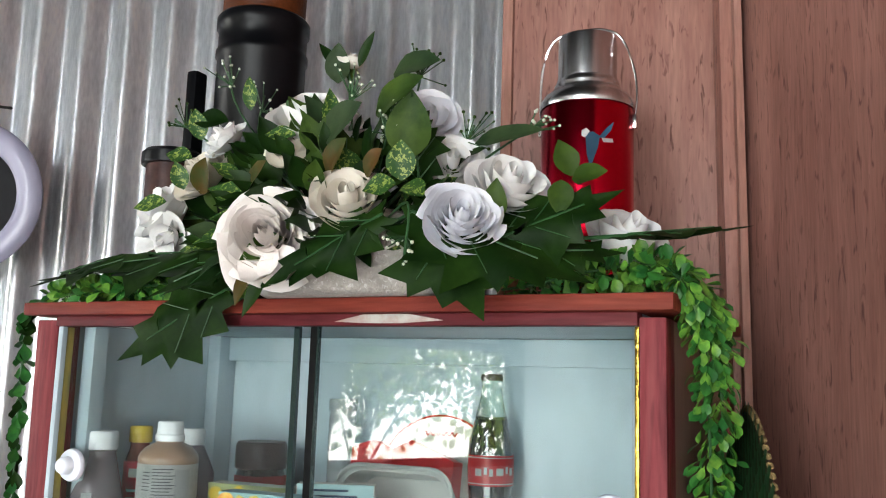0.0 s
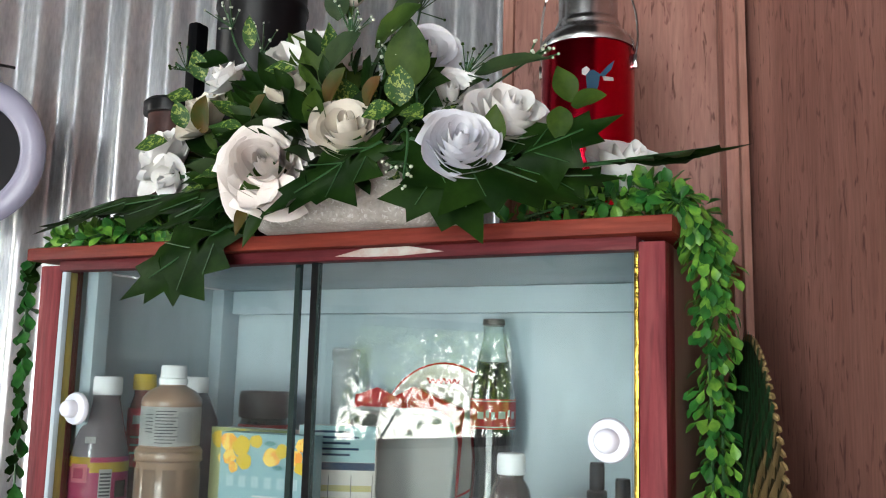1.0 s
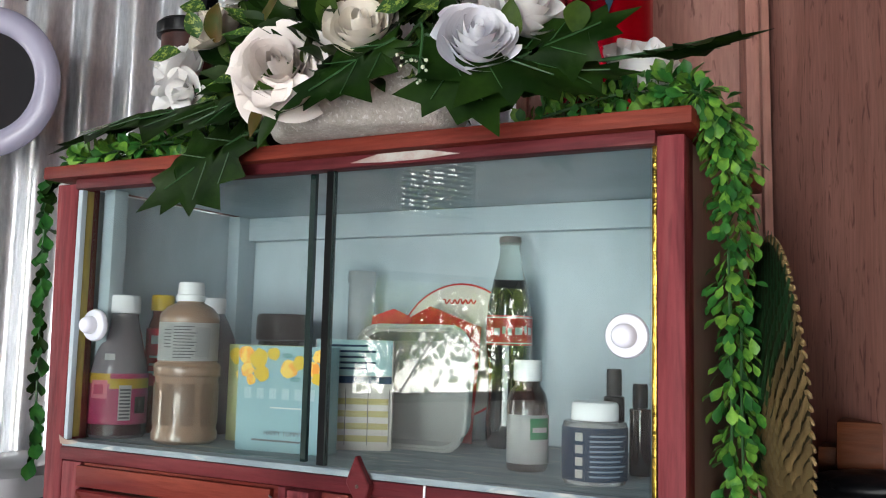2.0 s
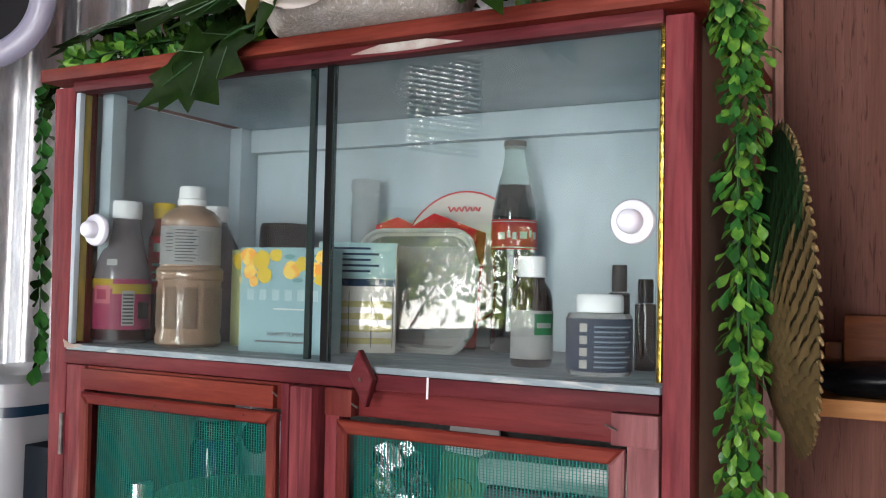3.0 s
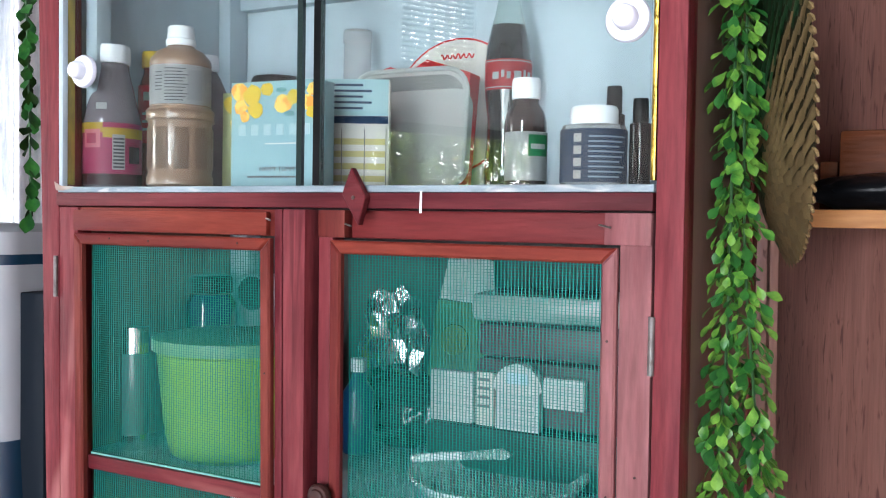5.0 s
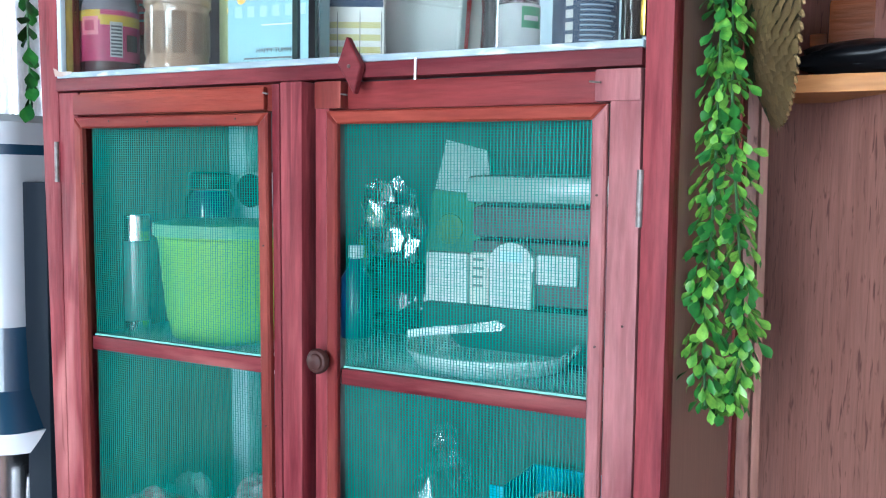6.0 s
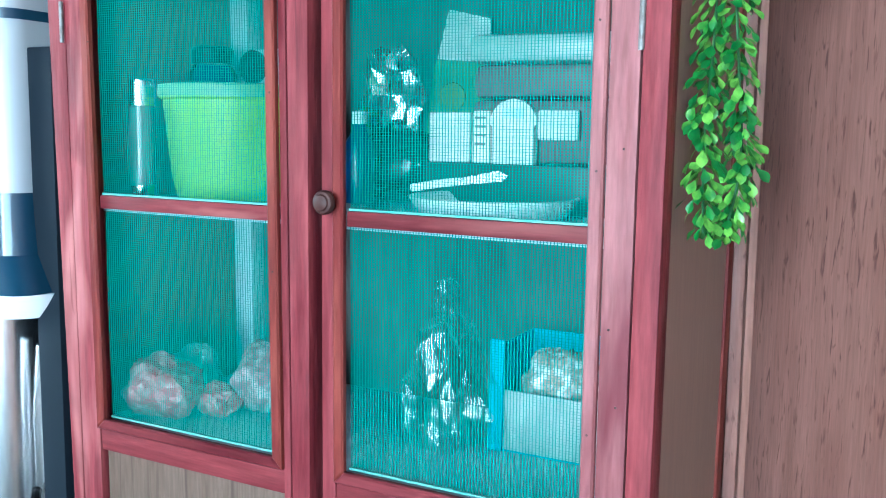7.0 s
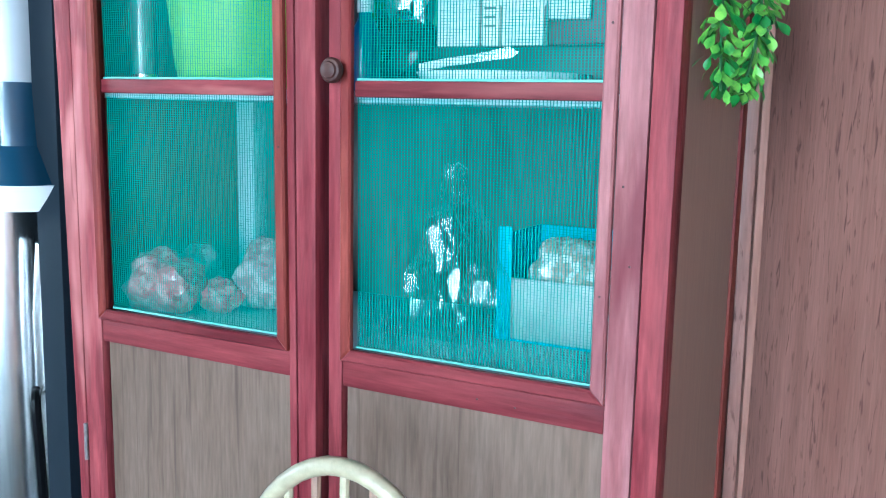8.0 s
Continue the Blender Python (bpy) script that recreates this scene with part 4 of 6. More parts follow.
fk = thing("steel_flask", "slim clear flask with shiny steel cap", "flask", (-0.310, 0.080, S1))
part("body", lathe(((0, 0), (0.016, 0), (0.0165, 0.003), (0.0165, 0.118), (0, 0.118)), 28), material("smoky_glass_body", (0.10, 0.13, 0.13), 0.15, 0, (0.15, 0.18, 0.18), 8, (1, 1, 0.1), coat=0.5), fk)
part("base", lathe(((0, -0.0001), (0.0172, 0), (0.0172, 0.018), (0, 0.018)), 28), CHROME, fk, "shiny steel base ring")
part("cap", lathe(((0, 0.1185), (0.0178, 0.1185), (0.0178, 0.150), (0.016, 0.152), (0, 0.152)), 28), CHROME, fk, "shiny steel cap")
tb = thing("water_bottle", "dark blue drinking bottle standing behind a tub", "bottle", (-0.330, 0.236, S1))
part("body", lathe(((0, 0), (0.032, 0), (0.034, 0.005), (0.034, 0.168), (0.028, 0.18), (0, 0.181)), 32), material("glossy_blue_plastic", (0.006, 0.035, 0.10), 0.08, coat=0.8), tb)
part("cap", lathe(((0, 0.182), (0.03, 0.182), (0.03, 0.202), (0.026, 0.206), (0, 0.206)), 32), BLACK_PL, tb, "black cap")
sp = thing("small_appliance", "grey box with a round dark dial, on the shelf", "appliance", (-0.276, 0.276, S1))
part("body", boxed(-0.04, 0.08, 0.0, 0.05, 0, 0.206, 0.006), material("grey_appliance_plastic", (0.30, 0.32, 0.33), 0.45), sp)
part("dial", lathe(((0, 0), (0.024, 0), (0.024, 0.004), (0.018, 0.005), (0, 0.003)), 32), BLACK_PL, sp, "round dark dial", at=pose(-0.012, -0.0005, 0.180, 90, 0, 0))

pl = thing("white_plate", "wide white plate on the netted shelf", "plate", (0.158, 0.138, S1))
part("dish", lathe(((0, 0), (0.074, 0), (0.082, 0.003), (0.094, 0.019), (0.096, 0.022), (0.093, 0.0225), (0.078, 0.007), (0, 0.005)), 48), material("glazed_white", (0.88, 0.89, 0.90), 0.15, coat=0.5), pl)
kn = thing("knife", "white-handled kitchen knife lying on a plate", "knife", pose(0.118, 0.125, S1 + 0.037, 0, -9, 6))
part("handle", tube([(-0.055, 0, 0), (-0.02, 0, 0.001), (0.004, 0, 0)], 0.0045, 8), WHITE_PL, kn, "white handle")
part("blade", prism(((0.004, -0.004), (0.052, -0.006), (0.060, -0.001), (0.05, 0.006), (0.004, 0.004)), -0.0006, 0.0006), CHROME, kn, "thin steel blade", smooth=None)


def crumpled(w, d, h, seed, rough=0.35, cuts=5):
    """A crumpled bag shape."""
    bm = bmesh.new()
    bmesh.ops.create_icosphere(bm, subdivisions=cuts - 1, radius=1.0)
    for v in bm.verts:
        p = v.co.copy()
        k = 1 + rough * noise.noise(p * 1.7 + Vector((seed, 0, 0))) + rough * 0.6 * abs(noise.noise(p * 4.3 + Vector((0, seed, 0)))) + rough * 0.25 * noise.noise(p * 9)
        v.co = Vector((p.x * w * k, p.y * d * k, max(-0.96, p.z * k) * h + h * 0.96))
    return bm


CLEAR_FILM = clear_glass("crinkled_clear_plastic", (0.94, 0.97, 0.97))
BAG_RED = material("red_onion_bag", (0.42, 0.05, 0.085), 0.35, 0, (0.60, 0.27, 0.30), 70, low=0.45, high=0.6, coat=0.5, bump=0.4, bump_scale=70)
BAG_WHITE = material("pale_plastic_bag", (0.42, 0.44, 0.43), 0.3, 0, (0.28, 0.31, 0.31), 20, coat=0.4, bump=0.4, bump_scale=40)
SILVER = material("silver_foil_film", (0.72, 0.74, 0.74), 0.14, 0.9, (0.3, 0.32, 0.33), 40, bump=0.8, bump_scale=60)
BOX_BLUE = material("cyan_plastic", (0.02, 0.35, 0.52), 0.35)
PACK_RED = material("maroon_packet", (0.10, 0.035, 0.05), 0.4)
single("foil_packet", crumpled(0.045, 0.022, 0.050, 3.1, 0.6, 4), SILVER, "crumpled silver foil packet on a stack", "packet", at=(-0.050, 0.262, S1 + 0.090), smooth=None)
single("dark_pouch", crumpled(0.07, 0.035, 0.048, 7.7, 0.25), material("black_film", (0.02, 0.03, 0.035), 0.15, coat=0.6), "shiny black plastic pouch", "pouch", at=(-0.040, 0.265, S1), smooth=35)
st = thing("snack_packet", "tall green packet with white top at the shelf back", "packet", pose(-0.018, 0.275, S1, -6, 4, 0))
part("pouch", boxed(0, 0.10, 0, 0.03, 0, 0.19, 0.008), material("green_snack_film", (0.06, 0.17, 0.07), 0.3, 0, (0.12, 0.24, 0.12), 12, coat=0.3), st, "dull green film pouch")
part("flap", prism(((0.004, 0.19), (0.086, 0.185), (0.072, 0.245), (0.012, 0.255)), 0.004, 0.007), WHITELAB, st, "folded white paper top", smooth=None)
part("emblem", lathe(((0, 0), (0.02, 0), (0.019, 0.001), (0, 0.001)), 20), material("dull_olive_print", (0.13, 0.20, 0.05), 0.5), st, "dull olive round emblem", at=pose(0.035, -0.001, 0.14, 90, 0, 0))
DULL_FILM = material("dull_grey_film", (0.20, 0.23, 0.22), 0.3, 0, (0.32, 0.36, 0.34), 14, (0.3, 1, 1), coat=0.4, bump=0.5, bump_scale=30)
single("dark_tray", boxed(0.045, 0.30, 0.185, 0.30, 0, 0.056, 0.004), material("dark_green_tray", (0.012, 0.03, 0.03), 0.4), "low dark plastic tray behind a plate", "tray", at=(0, 0, S1))
for i, (z, h, w, m, lab) in enumerate(((0.0565, 0.075, 0.19, PACK_RED, "maroon snack packet lying flat"), (0.132, 0.04, 0.18, PACK_RED, "maroon snack packet lying flat"), (0.1725, 0.034, 0.19, DULL_FILM, "pale plastic packet lying flat"))):
    single("flat_packet", boxed(-w / 2, w / 2, 0, 0.11, 0, h, 0.012), m, lab, "packet", "stacked packets", at=pose(0.186, 0.207, S1 + z, 0, 0, -4 + 5 * i))
for i, (x0, x1, z0, z1, m) in enumerate(((0.060, 0.115, 0.065, 0.115, WHITELAB), (0.118, 0.142, 0.062, 0.117, CREAM), (0.2, 0.248, 0.09, 0.11, WHITELAB))):
    p = thing("milk_packet", "white printed packet propped on the shelf", "packet", pose(-0.014, 0.190, S1 + 0.0565, 0, 0, 0), "propped packets")
    part("face", boxed(x0, x1, 0, 0.012, 0.0 if i < 2 else 0.028, z1 - 0.056 if i < 2 else 0.062, 0.003), m, p)
    for q in range(4 if i < 2 else 2):
        zb = z1 - 0.066 if i < 2 else 0.054
        part("bar", boxed(x0 + 0.004, x1 - 0.006, -0.0008, -0.0001, zb - 0.010 * q, zb + 0.003 - 0.010 * q, 0), INK if i == 1 else material("pale_print", (0.45, 0.5, 0.5), 0.6), p, smooth=None)
p = thing("milk_packet", "white packet with a domed top and printed table", "packet", pose(-0.014, 0.190, S1 + 0.0565, 0, 0, 0), "propped packets")
dome = [(0.146, 0.0), (0.197, 0.0), (0.197, 0.042)] + [(0.1715 + 0.029 * math.cos(a), 0.046 + 0.028 * math.sin(a)) for a in (math.pi * i / 12 for i in range(13))] + [(0.146, 0.042)]
part("face", prism(dome, -0.004, 0.01), WHITELAB, p, smooth=None)
for q in range(5):
    part("bar", boxed(0.151, 0.192, -0.0048, -0.0042, 0.004 + 0.008 * q, 0.0085 + 0.008 * q, 0), material("pale_print_b", (0.42, 0.47, 0.47), 0.6), p, smooth=None)
part("emblem", boxed(0.158, 0.185, -0.0048, -0.0042, 0.052, 0.064, 0), material("pale_print_c", (0.45, 0.6, 0.68), 0.6), p, "pale blue emblem block", smooth=None)
bt = thing("blue_bottle", "small blue plastic bottle on the shelf", "bottle", (-0.062, 0.205, S1))
part("body", lathe(((0, 0), (0.018, 0), (0.019, 0.003), (0.019, 0.075), (0.01, 0.09), (0.008, 0.1), (0, 0.1)), 24), material("blue_bottle_plastic", (0.006, 0.045, 0.13), 0.3, coat=0.3), bt)
part("cap", lathe(((0, 0.1003), (0.010, 0.1003), (0.010, 0.116), (0, 0.117)), 20), WHITE_PL, bt, "white cap")

# lower compartment
S2 = 0.8263
single("onion_bag", crumpled(0.052, 0.04, 0.038, 1.3, 0.35), BAG_RED, "crinkled clear bag of small red onions", "bag", "bags of onions", at=(-0.290, 0.085, S2), smooth=None)
single("onion_bag", crumpled(0.028, 0.022, 0.020, 4.4, 0.4), BAG_RED, "small crinkled clear bag of red onions", "bag", "bags of onions", at=(-0.226, 0.118, S2), smooth=None)
single("onion_bag", crumpled(0.05, 0.035, 0.048, 9.2, 0.3), material("dull_onion_bag", (0.26, 0.11, 0.14), 0.3, 0, (0.46, 0.33, 0.35), 60, low=0.45, high=0.6, coat=0.6), "bulging clear bag of dark onions", "bag", "bags of onions", at=(-0.172, 0.160, S2), smooth=None)
single("white_bag", crumpled(0.036, 0.03, 0.036, 6.0, 0.3), BAG_WHITE, "knotted pale plastic bag", "bag", at=(-0.310, 0.172, S2), smooth=35)
bx = thing("cyan_basket", "cyan plastic box holding packets of dried food", "basket", (0.243, 0.245, S2))
for x0, x1, y0, y1 in ((-0.100, 0.100, -0.062, -0.058), (-0.100, 0.100, 0.058, 0.062), (-0.100, -0.096, -0.057, 0.057), (0.096, 0.100, -0.057, 0.057)):
    part("side", boxed(x0, x1, y0, y1, 0.002, 0.075 if y0 < -0.06 else 0.125, 0.001), BAG_WHITE if y0 < -0.06 else BOX_BLUE, bx)
part("base", boxed(-0.100, 0.100, -0.062, 0.062, 0.0, 0.0018, 0), BOX_BLUE, bx)
part("post", boxed(-0.104, -0.086, -0.066, -0.0625, 0.0, 0.135, 0.002), BOX_BLUE, bx, "bright cyan corner of the box")
single("dried_food_bag", crumpled(0.048, 0.03, 0.045, 2.2, 0.25), material("dried_fish_bag", (0.34, 0.24, 0.20), 0.25, 0, (0.62, 0.60, 0.56), 90, low=0.48, high=0.56, coat=0.7), "clear bag of small dried food in a box", "bag", at=(0.215, 0.225, S2 + 0.035), smooth=None)
cb = thing("clear_bag", "tall crinkled clear plastic bag, shiny folds, knotted shut", "bag", (0.105, 0.150, S2))
film = crumpled(0.050, 0.026, 0.080, 5.5, 0.6, 4)
part("film", film, CLEAR_FILM, cb, "crinkled clear film", smooth=None)
part("knot", crumpled(0.018, 0.014, 0.022, 2.9, 0.6, 4), CLEAR_FILM, cb, "twisted knot of film", at=(-0.01, 0, 0.160), smooth=None)

# ---------------------------------------------------------------- plants and flowers
PETAL = material("white_silk_petal", (0.74, 0.72, 0.70), 0.7, 0, (0.80, 0.80, 0.79), 25, bump=0.15, bump_scale=200, island=0.04, sss=0.15)
PETAL_BLUE = material("cool_white_silk_petal", (0.76, 0.77, 0.82), 0.7, 0, (0.82, 0.82, 0.86), 25, bump=0.15, bump_scale=200, island=0.04, sss=0.15)
PETAL_CREAM = material("cream_silk_petal", (0.72, 0.66, 0.56), 0.7, 0, (0.78, 0.74, 0.66), 25, bump=0.15, bump_scale=200, island=0.05, sss=0.15)
PETAL_BLUSH = material("blush_silk_petal", (0.76, 0.70, 0.66), 0.7, 0, (0.80, 0.75, 0.71), 25, bump=0.15, bump_scale=200, island=0.05, sss=0.15)
LEAF_DARK = material("dark_silk_leaf", (0.004, 0.015, 0.002), 0.5, 0, (0.012, 0.033, 0.004), 18, island=0.10, spec=0.12, fine=0.10, bump=0.15, bump_scale=90)
LEAF_MID = material("olive_silk_leaf", (0.018, 0.042, 0.006), 0.5, 0, (0.042, 0.074, 0.011), 22, spec=0.14, island=0.14, fine=0.08)
LEAF_GREY = material("grey_green_silk_leaf", (0.017, 0.036, 0.014), 0.5, 0, (0.034, 0.056, 0.022), 20, spec=0.14, island=0.12, fine=0.06)
LEAF_AUTUMN = material("autumn_tinted_leaf", (0.030, 0.042, 0.007), 0.45, 0, (0.085, 0.040, 0.010), 15, island=0.12, spec=0.12)
LEAF_VEIN = streaked(material("variegated_leaf", (0.018, 0.060, 0.012), 0.5, 0, (0.030, 0.085, 0.015), 20, fine=0.05, spec=0.3), (0.22, 0.28, 0.06), 300, (1, 1, 1), 0.56, 0.60)
LEAF_BOX = material("glossy_box_leaf", (0.020, 0.120, 0.014), 0.42, 0, (0.175, 0.35, 0.045), 60, low=0.38, high=0.66, island=0.20)
LEAF_BOX_DARK = material("dark_box_leaf", (0.010, 0.075, 0.014), 0.4, 0, (0.030, 0.14, 0.02), 60, island=0.20)
STEM = material("green_plastic_stem", (0.02, 0.07, 0.02), 0.45)
BERRY = material("pale_berry", (0.60, 0.64, 0.52), 0.5)
VASE = streaked(material("speckled_cream_foam", (0.42, 0.385, 0.34), 0.75, 0, (0.50, 0.47, 0.43), 40, bump=0.9, bump_scale=220, fine=0.12), (0.66, 0.64, 0.62), 260, (1, 1, 1), 0.58, 0.66)


def petal(bm, base, out, up, length, width, cup, curl, rnd, n=5, m=4):
    """A cupped petal whose root lies at base; out is its way, up the inner side."""
    side = out.cross(up).normalized()
    grid = []
    for i in range(n + 1):
        f = i / n
        w = width * math.sin(math.pi * min(0.96, 0.16 + 0.66 * f ** 0.8)) * (1 - 0.12 * f)
        row = []
        for j in range(m + 1):
            g = 2 * j / m - 1
            wave = 0.05 * length * math.sin(5 * g + rnd.random()) * f
            p = base + out * (length * f * (1 - 0.10 * g * g)) + side * (w * g) + up * (cup * length * (f * (1 - f) * -1.4 + (g * g) * 0.35 * math.sin(math.pi * min(1, f + .15))) + curl * length * f * f * f + wave * 0.35)
            row.append(bm.verts.new(p))
        grid.append(row)
    for i in range(n):
        for j in range(m):
            bm.faces.new((grid[i][j], grid[i][j + 1], grid[i + 1][j + 1], grid[i + 1][j]))


def blossom(radius, layers, seed, openness=1.0):
    """A full rose or peony round the z axis, facing up: nested cups of broad petals that overlap, with rolled wavy rims."""
    rnd = random.Random(seed)
    bm = bmesh.new()
    n, m = 8, 10
    for k in range(layers):
        f = k / max(1, layers - 1)
        count = 3 + k // 2 + (1 if openness > 0.84 and k > 1 else 0)
        wide = radius * (0.16 + 0.66 * f ** (0.9 + 0.7 * openness))
        tall = radius * (1.02 - (0.20 + 0.42 * openness) * f * f)
        flare = radius * (0.05 + 0.20 * openness) * f
        for i in range(count):
            a0 = 2 * math.pi * (i + 0.47 * k) / count + rnd.uniform(-0.25, 0.25)
            half = math.pi / count * rnd.uniform(1.6, 1.9)
            lift, size, ph = rnd.uniform(-0.05, 0.05) * radius, rnd.uniform(0.93, 1.06), rnd.uniform(0, 6.3)
            ruff = (0.035 + 0.045 * openness) * radius * (0.4 + 0.6 * f)
            grid = []
            for r in range(n + 1):
                u = r / n
                row = []
                for c in range(m + 1):
                    g = 2 * c / m - 1
                    spread = half * (0.45 + 0.55 * math.sin(math.pi * min(0.62, 0.12 + 0.55 * u)))
                    ang = a0 + g * spread
                    rad = wide * math.sin(0.5 * math.pi * min(1.0, 0.12 + u)) ** 0.75 * (1 + 0.10 * g) + flare * u ** 2.6
                    rad += ruff * u ** 3 * math.sin(3.1 * g + ph)
                    rad *= 1 - (0.80, 0.35)[k] * u * u if k < 2 else 1.0
                    top = 1 - 0.26 * abs(g) ** 2.4 - 0.05 * math.cos(5 * g + ph) * (0.3 + openness)
                    z = tall * (u ** 1.15) * (1 + (top - 1) * u) * size + lift * u - flare * 0.45 * u ** 5
                    row.append(bm.verts.new((rad * math.cos(ang), rad * math.sin(ang), z - radius * 0.42)))
                grid.append(row)
            for r in range(n):
                for c in range(m):
                    bm.faces.new((grid[r][c], grid[r][c + 1], grid[r + 1][c + 1], grid[r + 1][c]))
    return bm


def leaf_mesh(kind, length, width, fold=0.25, droop=0.2, wave=0.0, seed=0, n=8):
    """A leaf from the origin along +x, upper side +z."""
    rnd = random.Random(seed)
    bm = bmesh.new()
    if kind == "lobed":
        tips = ((0.02, -0.10), (-0.10, -0.34), (0.14, -0.30), (0.10, -0.62), (0.30, -0.45), (0.36, -0.82), (0.50, -0.50), (0.60, -0.56), (0.62, -0.33), (0.80, -0.36), (0.78, -0.16), (1.0, 0.0))
        ring = [(x * length, y * width * rnd.uniform(0.85, 1.12)) for x, y in tips]
        ring += [(x * length, -y * width * rnd.uniform(0.85, 1.12)) for x, y in tips[-2::-1]]
        spine = [(f * length, 0.0) for f in (0.0, 0.2, 0.4, 0.6, 0.8)]

        def lift(x, y):
            f = x / length
            return -fold * abs(y) - droop * length * f * f + wave * length * math.sin(6 * f + 9 * y / width) * 0.5

        def place(x, y):
            return bm.verts.new((x, y, lift(x, y)))
        half = len(tips)
        sv = [place(*p) for p in spine]
        rv = [place(*p) for p in ring]
        mids = [place(0.5 * (r[0] + min(0.8, max(0.05, r[0] / length * 0.9)) * length), r[1] * 0.5) for r in ring]
        N = len(ring)
        for i in range(N - 1):
            bm.faces.new((rv[i], rv[i + 1], mids[i + 1], mids[i]))
        for i in range(N - 1):
            a, b = mids[i], mids[i + 1]
            fa = min(range(5), key=lambda q: abs(spine[q][0] - ring[i][0] * 0.9))
            fb = min(range(5), key=lambda q: abs(spine[q][0] - ring[i + 1][0] * 0.9))
            if fa == fb:
                bm.faces.new((a, b, sv[fa]))
            else:
                bm.faces.new((a, b, sv[fb], sv[fa]))
        bmesh.ops.subdivide_edges(bm, edges=list(bm.edges), cuts=1, use_grid_fill=True)
    else:
        m = 4
        grid = []
        for i in range(n + 1):
            f = i / n
            if kind == "spoon":
                w = width * (math.sin(math.pi * f ** 1.7) ** 0.75 if 0 < f < 1 else 0.04)
            else:
                w = width * (math.sin(math.pi * f ** 0.85) ** 0.9 if 0 < f < 1 else 0.03)
            row = []
            for j in range(m + 1):
                g = 2 * j / m - 1
                row.append(bm.verts.new((f * length, g * w, fold * abs(g) * w - droop * length * f * f + wave * w * math.sin(9 * f) * g)))
            grid.append(row)
        for i in range(n):
            for j in range(m):
                bm.faces.new((grid[i][j], grid[i][j + 1], grid[i + 1][j + 1], grid[i + 1][j]))
    return bm


def aim(base, tip, up=(0, -0.3, 1), roll=0):
    """A pose whose x axis runs from base to tip and whose z axis leans to up."""
    x = (Vector(tip) - Vector(base)).normalized()
    z = (Vector(up) - x * Vector(up).dot(x)).normalized()
    y = z.cross(x)
    m = Matrix((x, y, z)).transposed().to_4x4()
    return Matrix.Translation(base) @ m @ pose(0, 0, 0, roll, 0, 0)


def facing(at, to):
    d = Vector(to)
    return Matrix.Translation(at) @ d.to_track_quat("Z", "Y").to_matrix().to_4x4()


arr = thing("flower_arrangement", "white artificial roses and dark green leaves in a pot", "flowers", (0.055, -0.01, 1.757))
ARR = Matrix.Translation((-0.055, 0.01, -1.757))
pot = lathe(((0, 0), (0.090, 0), (0.098, 0.004), (0.112, 0.03), (0.116, 0.05), (0.104, 0.075), (0.085, 0.082), (0, 0.080)), 48)
for v in pot.verts:
    v.co.x *= 1.04
    v.co.y *= 0.74
part("pot", pot, VASE, arr, "speckled cream low pot", at=ARR @ Matrix.Translation((0.055, 0.005, 1.7573)))

FLOWERS = (
    ("peony", 0.034, -0.116, 1.808, 0.050, 8, PETAL_BLUSH, (0.40, -0.9, 0.14), 0.84),
    ("rose", 0.107, -0.090, 1.846, 0.037, 5, PETAL_CREAM, (0.35, -0.75, 0.45), 0.38),
    ("rose", 0.222, -0.085, 1.822, 0.038, 8, PETAL_BLUE, (0.48, -0.75, 0.38), 0.46),
    ("rose", 0.246, -0.030, 1.865, 0.040, 5, PETAL, (0.55, -0.55, 0.60), 0.50),
    ("rose", 0.338, 0.050, 1.826, 0.046, 5, PETAL, (0.55, -0.40, 0.75), 0.45),
    ("rose", 0.022, -0.020, 1.958, 0.052, 5, PETAL, (0.30, -0.45, 0.85), 0.45),
    ("rose", 0.150, -0.015, 1.938, 0.036, 5, PETAL_BLUE, (0.45, -0.75, 0.35), 0.55),
    ("hydrangea", 0.180, -0.020, 1.890, 0.030, 5, PETAL, (0.40, -0.85, 0.25), 0.9),
    ("rose", -0.220, 0.000, 1.868, 0.048, 5, PETAL, (-0.35, -0.75, 0.35), 0.7),
    ("rose", -0.130, -0.030, 1.902, 0.038, 5, PETAL_CREAM, (-0.2, -0.75, 0.55), 0.5),
    ("rose", -0.100, -0.030, 1.938, 0.028, 4, PETAL, (-0.3, -0.7, 0.6), 0.7),
    ("rose", 0.008, -0.045, 1.915, 0.033, 4, PETAL_CREAM, (0.1, -0.8, 0.5), 0.4),
    ("rose", 0.250, 0.000, 1.836, 0.026, 5, PETAL_BLUSH, (0.4, -0.85, 0.2), 0.9),
    ("rose", -0.185, -0.015, 1.826, 0.028, 4, PETAL, (-0.1, -0.85, -0.35), 0.9),
    ("rosebud", 0.046, 0.000, 2.015, 0.018, 3, PETAL_CREAM, (0.1, -0.2, 1.0), 0.2),
)
core = Vector((0.055, 0.0, 1.80))
